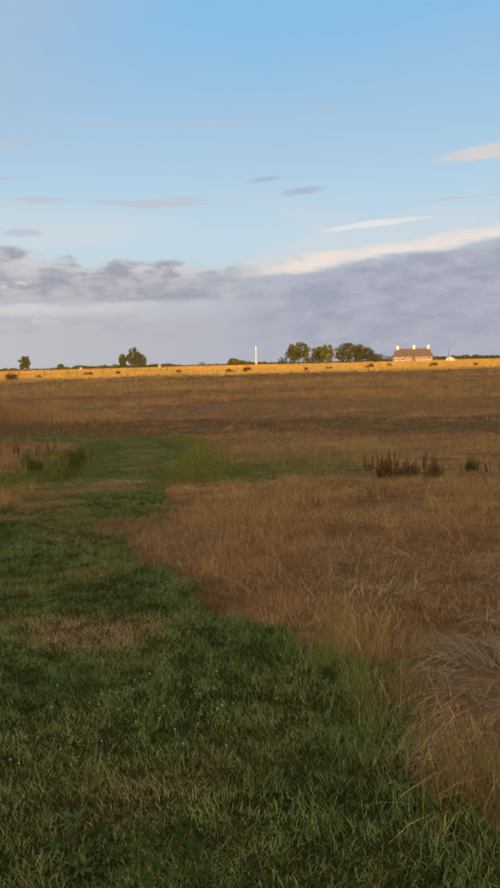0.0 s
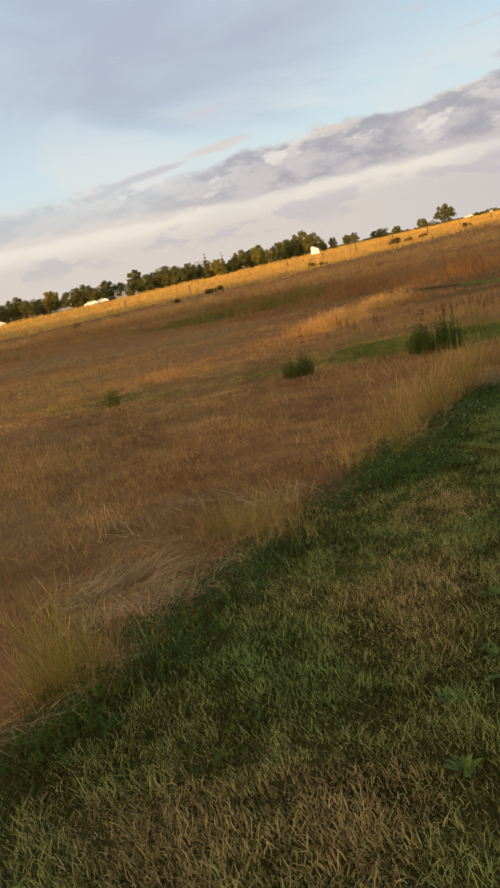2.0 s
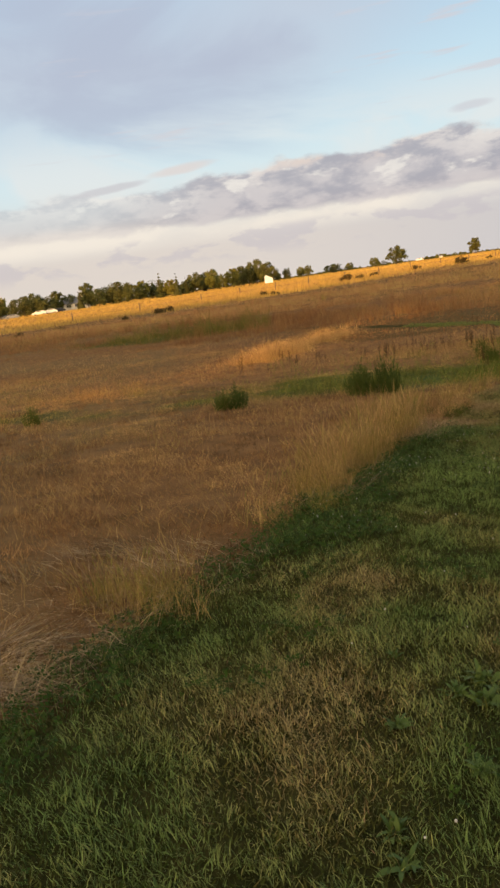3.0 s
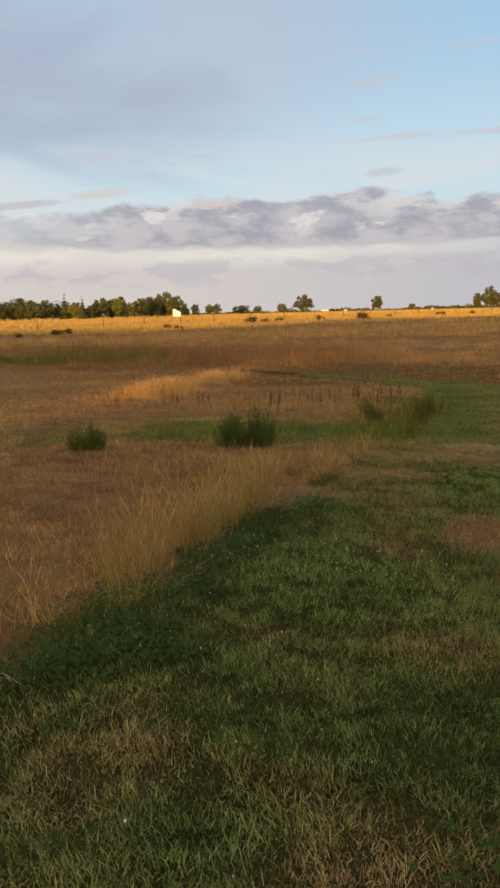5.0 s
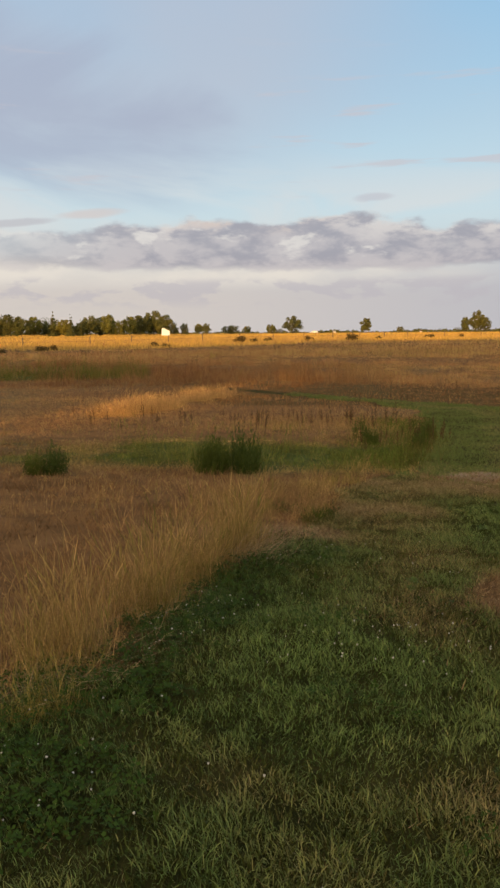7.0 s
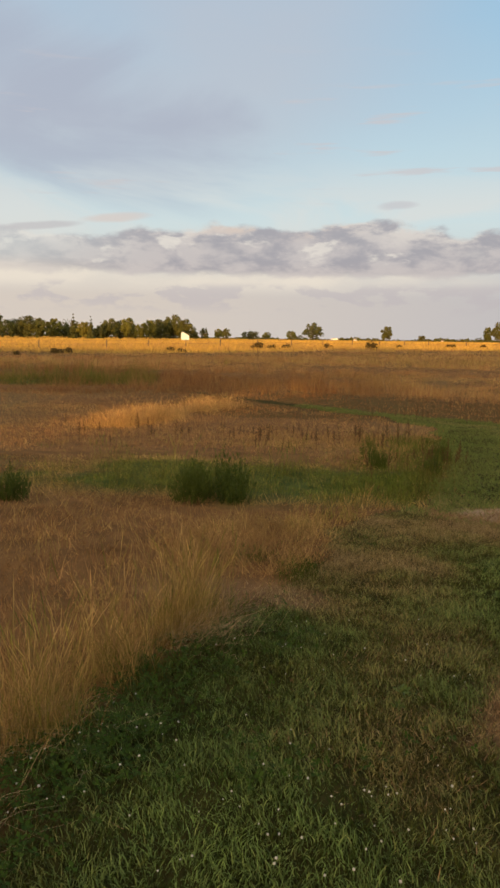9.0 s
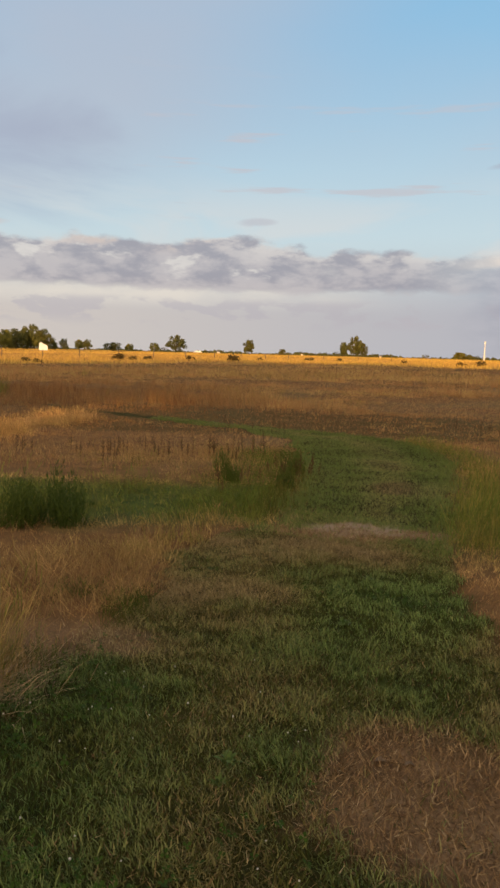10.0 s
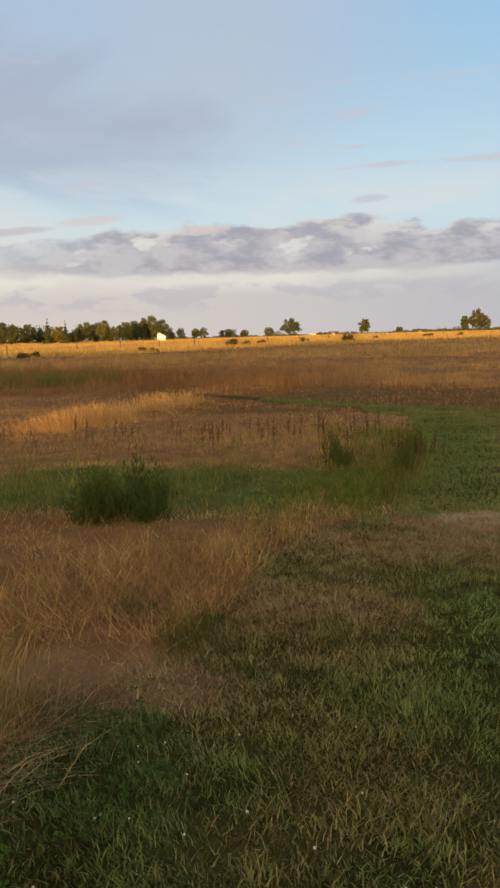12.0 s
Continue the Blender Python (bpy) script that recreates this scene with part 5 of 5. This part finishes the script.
# ---- an unseen belt of trees added behind the way to throw shade over the meadow ----
def make_shade_belt():
    along = Vector((-math.sin(radians(SUN_AZ)), math.cos(radians(SUN_AZ))))
    across = Vector((along.y, -along.x))
    back, thick = -110.0, 6.0

    def top(l):
        h = np.interp(l, [-120, -70, -42, -31, -11, 42, 120], [12.0, 12.3, 12.8, 14.6, 15.7, 15.4, 15.0])
        return float(h + (cloudy(l, 0.0, 3.0, 95) - 0.5) * 1.2)

    bm = bmesh.new()

    def run(l0, l1, low, high, step_=0.6):
        ls = np.linspace(l0, l1, max(2, int((l1 - l0) / step_)))
        prev = None
        for l in ls:
            h = top(l) if high is None else high + (float(cloudy(l, 3.0, 0.7, 96)) - 0.5) * 0.5
            b = low + ((float(cloudy(l, 9.0, 0.7, 97)) - 0.5) * 0.5 if low > 0 else 0)
            ring = []
            for k, (f, z) in enumerate(((-0.5, b), (-0.55, (b + h) / 2), (-0.15, h), (0.15, h), (0.55, (b + h) / 2), (0.5, b))):
                q = along * (back + thick * f) + across * l
                ring.append(bm.verts.new((q.x, q.y, z)))
            if prev:
                for k in range(6):
                    bm.faces.new([prev[k], prev[(k + 1) % 6], ring[(k + 1) % 6], ring[k]])
            else:
                bm.faces.new(ring[::-1])
            prev = ring
        bm.faces.new(prev)

    run(-220, -12.8, -0.5, None)
    # opening left in the added belt so sun reaches the gleam
    run(-12.8, -9.6, -0.5, 7.2, 0.3)
    run(-12.8, -9.6, 9.4, None, 0.3)
    run(-9.6, 200, -0.5, None)
    bmesh.ops.recalc_face_normals(bm, faces=bm.faces)
    ob = part("shade_belt", bm, crown_mats[2])
    tagged(ob, "unseen tree belt added to shade the meadow", "woodland", kind="stuff")


make_shade_belt()


# ---- plants close by ----
def rush_clump(seed, label, name="rush_clump"):
    """A dense dark clump of upright stalks with narrow leaves."""
    dice = np.random.default_rng(seed)
    count = 150
    r, a = dice.uniform(0, 1, count) ** 0.7 * 0.36, dice.uniform(0, 2 * np.pi, count)
    foot = np.stack([r * np.cos(a), r * np.sin(a), -0.03 + 0 * r], -1)
    lump = cloudy(foot[:, 0], foot[:, 1], 0.22, 400 + seed)
    tall = (0.30 + 0.75 * lump) * dice.uniform(0.55, 1.25, count) * (1.1 - 0.9 * r)
    tip = foot + np.stack([np.cos(a) * r * 0.25 + dice.normal(0, 0.05, count), np.sin(a) * r * 0.25 + dice.normal(0, 0.05, count), tall], -1)
    side = np.stack([np.cos(t := dice.uniform(0, 6.28, count)), np.sin(t), 0 * t], -1) * 0.007
    verts = np.stack([foot - side, foot + side, tip], 1).reshape(-1, 3)
    faces = np.arange(count * 3).reshape(-1, 3).tolist()
    some = 1900
    pick = dice.integers(0, count, some)
    k = dice.uniform(0.1, 1.0, some)[:, None]
    c = foot[pick] * (1 - k) + tip[pick] * k
    d = np.stack([np.cos(t := dice.uniform(0, 6.28, some)), np.sin(t), dice.uniform(0.6, 2.6, some)], -1) * dice.uniform(0.012, 0.034, some)[:, None]
    e = np.cross(d, dice.normal(size=(some, 3)))
    e *= 0.0095 / np.linalg.norm(e, axis=1)[:, None]
    more = np.stack([c, c + d + e, c + 2 * d, c + d - e], 1).reshape(-1, 3)
    faces += (np.arange(some * 4).reshape(-1, 4) + count * 3).tolist()
    mesh = bpy.data.meshes.new(name)
    mesh.from_pydata(np.concatenate([verts, more]).tolist(), [], faces)
    mesh.materials.append(weed_mat)
    return tagged(new(name, mesh), label, "weed clump", "weed clumps in the green strip")


def recolour(ob, mat):
    ob.data = ob.data.copy()
    ob.data.materials[0] = mat
    return ob


def ground_pose(x, y, turn=0.0, scale=1.0):
    return pose(x, y, float(relief(np.array([x]), np.array([y]))[0]), 0, 0, turn) @ Matrix.Scale(scale, 4)


first = rush_clump(2, "dark green weed clump rising from lush grass")
spots = [(-6.92, 10.55, 0.56), (-6.66, 10.98, 0.64), (-7.08, 10.85, 0.48), (-8.35, 9.05, 0.44), (-8.55, 8.85, 0.36), (-11.88, 6.9, 0.40), (-7.2, 15.3, 0.36), (-7.45, 15.5, 0.30), (-8.0, 16.2, 0.42), (-6.1, 15.1, 0.36), (-6.7, 16.6, 0.45), (4.0, 14.9, 0.4), (2.9, 14.0, 0.3)]
for k, (x, y, s) in enumerate(spots):
    ob = first if k == 0 else first.copy()
    if k:
        scene.collection.objects.link(ob)
    ob.matrix_basis = ground_pose(x, y, k * 71, s)


for x, y, s in ((1.35, 13.1, 0.46), (1.75, 13.3, 0.42), (2.2, 13.2, 0.34)):
    ob = recolour(first.copy(), dock_mat)
    scene.collection.objects.link(ob)
    tagged(ob, "dead dark brown weed clump in the dry field", "weed clump", "dead weed clumps")
    ob.matrix_basis = ground_pose(x, y, x * 90, s) @ Matrix.Diagonal((1.2, 1.2, 0.75, 1))


def dock_stalk(seed):
    """A dead dock: a dark stem with short branches of brown seed."""
    dice = random.Random(seed)
    bm = bmesh.new()
    tip = Vector((dice.uniform(-0.06, 0.06), dice.uniform(-0.06, 0.06), dice.uniform(0.45, 0.75)))
    rod(bm, (0, 0, -0.03), tip, 0.006, 0.003, 5)
    for k in range(9):
        f = 0.4 + 0.6 * k / 8
        at = tip * f
        a = k * 2.4
        out = Vector((math.cos(a), math.sin(a), 0.9)) * (0.10 * (1.25 - f))
        rod(bm, at, at + out, 0.016, 0.006, 4)
    bm2 = bm
    mesh = bpy.data.meshes.new("dead_dock")
    bm2.to_mesh(mesh)
    bm2.free()
    mesh.materials.append(dock_mat)
    return mesh


docks = [dock_stalk(s) for s in range(5)]
dice = random.Random(9)


def set_docks(cx, cy, rx, ry, count, scale=1.0):
    for _ in range(count):
        a, r = dice.uniform(0, 6.283), math.sqrt(dice.random())
        ob = tagged(new("dead_dock", docks[dice.randrange(5)]), "dead brown dock stalk with seed heads", "weed", "dead dock stalks")
        ob.matrix_basis = ground_pose(cx + math.cos(a) * r * rx, cy + math.sin(a) * r * ry, dice.uniform(0, 360), scale * dice.uniform(0.7, 1.15))


set_docks(1.6, 13.4, 0.7, 0.6, 20, 0.75)
set_docks(-10.5, 17.0, 2.6, 2.0, 44, 0.6)
set_docks(-13.5, 14.5, 2.5, 2.0, 16, 0.6)
set_docks(3.8, 14.0, 0.8, 1.2, 8, 0.7)
set_docks(2.3, 13.5, 1.7, 0.45, 26, 0.5)
set_docks(0.63, 9.19, 0.06, 0.04, 3, 0.3)
set_docks(-6.6, 15.5, 0.6, 1.6, 18, 0.65)
set_docks(-9.0, 18.3, 0.7, 0.8, 12, 0.75)
set_docks(-11.5, 23.0, 1.2, 0.6, 7, 0.8)
set_docks(3.46, 52.3, 0.2, 0.2, 2, 1.1)
set_docks(-4.0, 27.0, 9.0, 3.0, 14, 0.7)


# ---- low plants in the sward ----
def clover(name, points, size, mat, label):
    """Many small three-part leaves on short stalks, as one low carpet."""
    dice = np.random.default_rng(17)
    x, y = points
    count = len(x)
    z = relief(x, y) + dice.uniform(0.025, 0.075, count)
    turn = dice.uniform(0, 2 * np.pi, count)
    s = size * dice.uniform(0.6, 1.3, count)
    tilt = dice.normal(0, 0.35, (count, 2))
    rows = []
    for k in range(3):
        a = turn + k * 2.094
        for along, aside in ((0.05, 0), (0.6, 0.42), (1.05, 0), (0.6, -0.42)):
            dx = s * (along * np.cos(a) - aside * np.sin(a))
            dy = s * (along * np.sin(a) + aside * np.cos(a))
            rows.append(np.stack([x + dx, y + dy, z + dx * tilt[:, 0] + dy * tilt[:, 1] + 0.15 * s * along], -1))
    verts = np.stack(rows, 1).reshape(-1, 3)
    faces = np.arange(count * 12).reshape(-1, 4)
    mesh = bpy.data.meshes.new(name)
    mesh.from_pydata(verts.tolist(), [], faces.tolist())
    mesh.materials.append(mat)
    return tagged(new(name, mesh), label, "clover", kind="stuff")


def clover_points(count):
    x, y = rng.uniform(-5, 2.8, count), rng.uniform(1.0, 12, count)
    lawn, earth, green, left, right, inside = zones(x, y)
    edge = 0.85 * step(-left + 0.5 * (cloudy(x, y, 0.5, 78) - 0.5), 0.58, 0.12) * step(-left, -0.2, 0.0) * step(y, 7.9, 7.2) + 0.7 * clover_bed(x, y)
    spread_out = 0.28 * step(cloudy(x, y, 0.6, 77), 0.56, 0.70) * lawn
    keep = rng.uniform(0, 1, count) < np.clip(edge + spread_out, 0, 1) * (1 - earth)
    return x[keep], y[keep]


clover("clover", clover_points(150000), 0.0165, clover_mat, "dark green clover carpet along the mown edge")


def clover_flowers():
    dice = np.random.default_rng(23)
    bm, stalks = bmesh.new(), bmesh.new()
    for cx, cy, rx, ry, count in ((-1.8, 6.75, 0.35, 0.25, 44), (-2.95, 6.1, 0.25, 0.3, 36), (-2.1, 6.25, 0.3, 0.25, 14), (0.42, 2.7, 0.25, 0.3, 26), (0.98, 2.76, 0.2, 0.15, 16), (0.65, 3.05, 0.3, 0.2, 14), (-2.32, 4.95, 0.25, 0.25, 24), (-3.05, 6.35, 0.15, 0.2, 12), (-2.5, 8.2, 0.5, 0.3, 14), (-3.0, 7.75, 0.5, 0.3, 14), (-1.0, 4.6, 1.0, 1.0, 16)):
        for _ in range(count):
            x, y = dice.normal(cx, rx), dice.normal(cy, ry)
            lawn, earth, *_ = zones(np.array([x]), np.array([y]))
            if earth[0] > 0.2 or lawn[0] < 0.5:
                continue
            z = float(relief(np.array([x]), np.array([y]))[0])
            r = dice.uniform(0.0028, 0.0056)
            h = dice.uniform(0.035, 0.07)
            bmesh.ops.create_icosphere(bm, subdivisions=1, radius=r, matrix=Matrix.Translation((x, y, z + h)))
            rod(stalks, (x, y, z - 0.01), (x, y, z + h - r * 0.5), 0.001, 0.001, 3)
    ob = part("clover_flowers", bm, flower_mat)
    tagged(ob, "small white clover flowers scattered in the turf", "flowers", kind="stuff")
    part("stalk", stalks, stalk_mat, ob)


clover_flowers()


def leaf_blade(length, width, droop, fold=0.25, curl=0.0):
    """A broad leaf along +x with a folded midrib."""
    verts, faces, rows = [], [], 7
    for k in range(rows):
        f = k / (rows - 1)
        w = width * 0.5 * (math.sin(math.pi * min(1, f * 0.92 + 0.06)) ** 0.7)
        zc = length * (0.55 * f - droop * f * f)
        wave = 0.06 * width * math.sin(k * 2.1)
        for s in (-1, 0, 1):
            verts.append((length * f * 0.85, s * w, zc + abs(s) * w * fold + s * wave))
    for k in range(rows - 1):
        for s in (0, 1):
            a = k * 3 + s
            faces.append((a, a + 1, a + 4, a + 3))
    return from_arrays(verts, faces)


def dock_plant(seed, label):
    dice = random.Random(seed)
    plant = tagged(new("dock_plant"), label, "weed", "broad-leaved docks")
    for k in range(dice.randint(17, 22)):
        leaf = part("leaf", leaf_blade(dice.uniform(0.07, 0.19), dice.uniform(0.025, 0.05), dice.uniform(0.1, 0.7)), dock_leaf_mat, plant)
        leaf.data.shade_smooth()
        leaf.matrix_basis = pose(dice.uniform(-0.05, 0.05), dice.uniform(-0.05, 0.05), dice.uniform(0.0, 0.02), dice.uniform(-25, 25), dice.uniform(-50, 2), k * 137.5 + dice.uniform(-15, 15))
    return plant


dock_kinds = [dock_plant(s, "low dock plant with broad green leaves in turf") for s in range(3)]
dock_spots = [(-0.82, 3.46, 0.7), (-0.42, 3.50, 1.3), (-0.30, 3.60, 1.2), (-0.34, 3.38, 1.2), (-0.46, 3.36, 0.9), (-0.09, 2.55, 1.0), (-0.18, 2.64, 1.0), (-0.49, 3.05, 0.9), (-0.14, 3.02, 1.0), (0.10, 2.04, 1.0), (-0.54, 2.07, 0.6), (-2.36, 7.66, 0.9), (-2.30, 7.50, 0.7), (0.79, 1.97, 0.9), (0.80, 1.80, 0.9), (0.96, 1.73, 1.0), (-0.53, 3.82, 0.9), (0.47, 3.48, 0.7), (0.62, 3.79, 0.7), (0.11, 2.89, 0.8), (-0.15, 2.32, 0.9), (-2.7, 9.6, 1.0), (-3.0, 10.8, 0.9), (-2.45, 9.95, 0.9), (1.2, 1.5, 0.8), (-1.1, 5.9, 0.5)]
for k, (x, y, s) in enumerate(dock_spots):
    base = dock_kinds[k % 3]
    m = ground_pose(x, y, k * 83)
    ob = base if k < 3 else copy_thing(base, m)
    ob.matrix_basis = m @ Matrix.Scale(s * 0.42, 4)


def dead_leaf():
    """A curled dry leaf on its stalk."""
    leaf = part("dead_leaf", leaf_blade(0.085, 0.032, 0.85, 0.5), dry_leaf_mat)
    leaf.data.shade_smooth()
    part("leaf_stalk", rod(bmesh.new(), (-0.04, 0.01, 0.006), (0.004, 0, 0.004), 0.0016, 0.0022, 5), dock_mat, leaf)
    return tagged(leaf, "curled pale brown dead leaf on bare earth", "leaf", "dead leaves on bare earth")


dry_leaf_mat = plain("dry_leaf", (0.15, 0.105, 0.070), 0.9, 40, spec=0.05)
fallen = dead_leaf()
fallen.matrix_basis = ground_pose(-1.82, 8.03, 200) @ Matrix.Translation((0, 0, 0.012))
for x, y, turn, size in ((-1.76, 8.06, 40, 0.8),):
    copy_thing(fallen, ground_pose(x, y, turn, size) @ Matrix.Translation((0, 0, 0.012)))


# straw that has flopped over onto the mown grass
FLOPS = ((-1.66, 1.62, 0.10, 0.08, 150), (-1.95, 2.35, 0.12, 0.15, 220), (-3.35, 6.05, 0.12, 0.2, 160), (-3.66, 7.45, 0.16, 0.14, 420), (-3.85, 7.75, 0.13, 0.15, 260), (-2.9, 5.3, 0.12, 0.3, 200), (-1.45, 1.2, 0.10, 0.15, 160), (-2.2, 3.1, 0.12, 0.25, 180), (2.0, 2.6, 0.12, 0.2, 140))
flop = sum(row[4] for row in FLOPS)
fx = np.concatenate([rng.normal(cx, rx, n) for cx, cy, rx, ry, n in FLOPS])
fy = np.concatenate([rng.normal(cy, ry, n) for cx, cy, rx, ry, n in FLOPS])
blades("flopped_straw", fx, fy, rng.uniform(0.16, 0.42, flop), rng.uniform(0.0016, 0.004, flop), rng.normal(0.5, 0.2, flop), straw_mat, 2.6, rise=rng.uniform(0.0, 0.08, flop), label="long straw flopped over the mown edge", category="straw", heading=rng.normal(0.15, 0.6, flop))
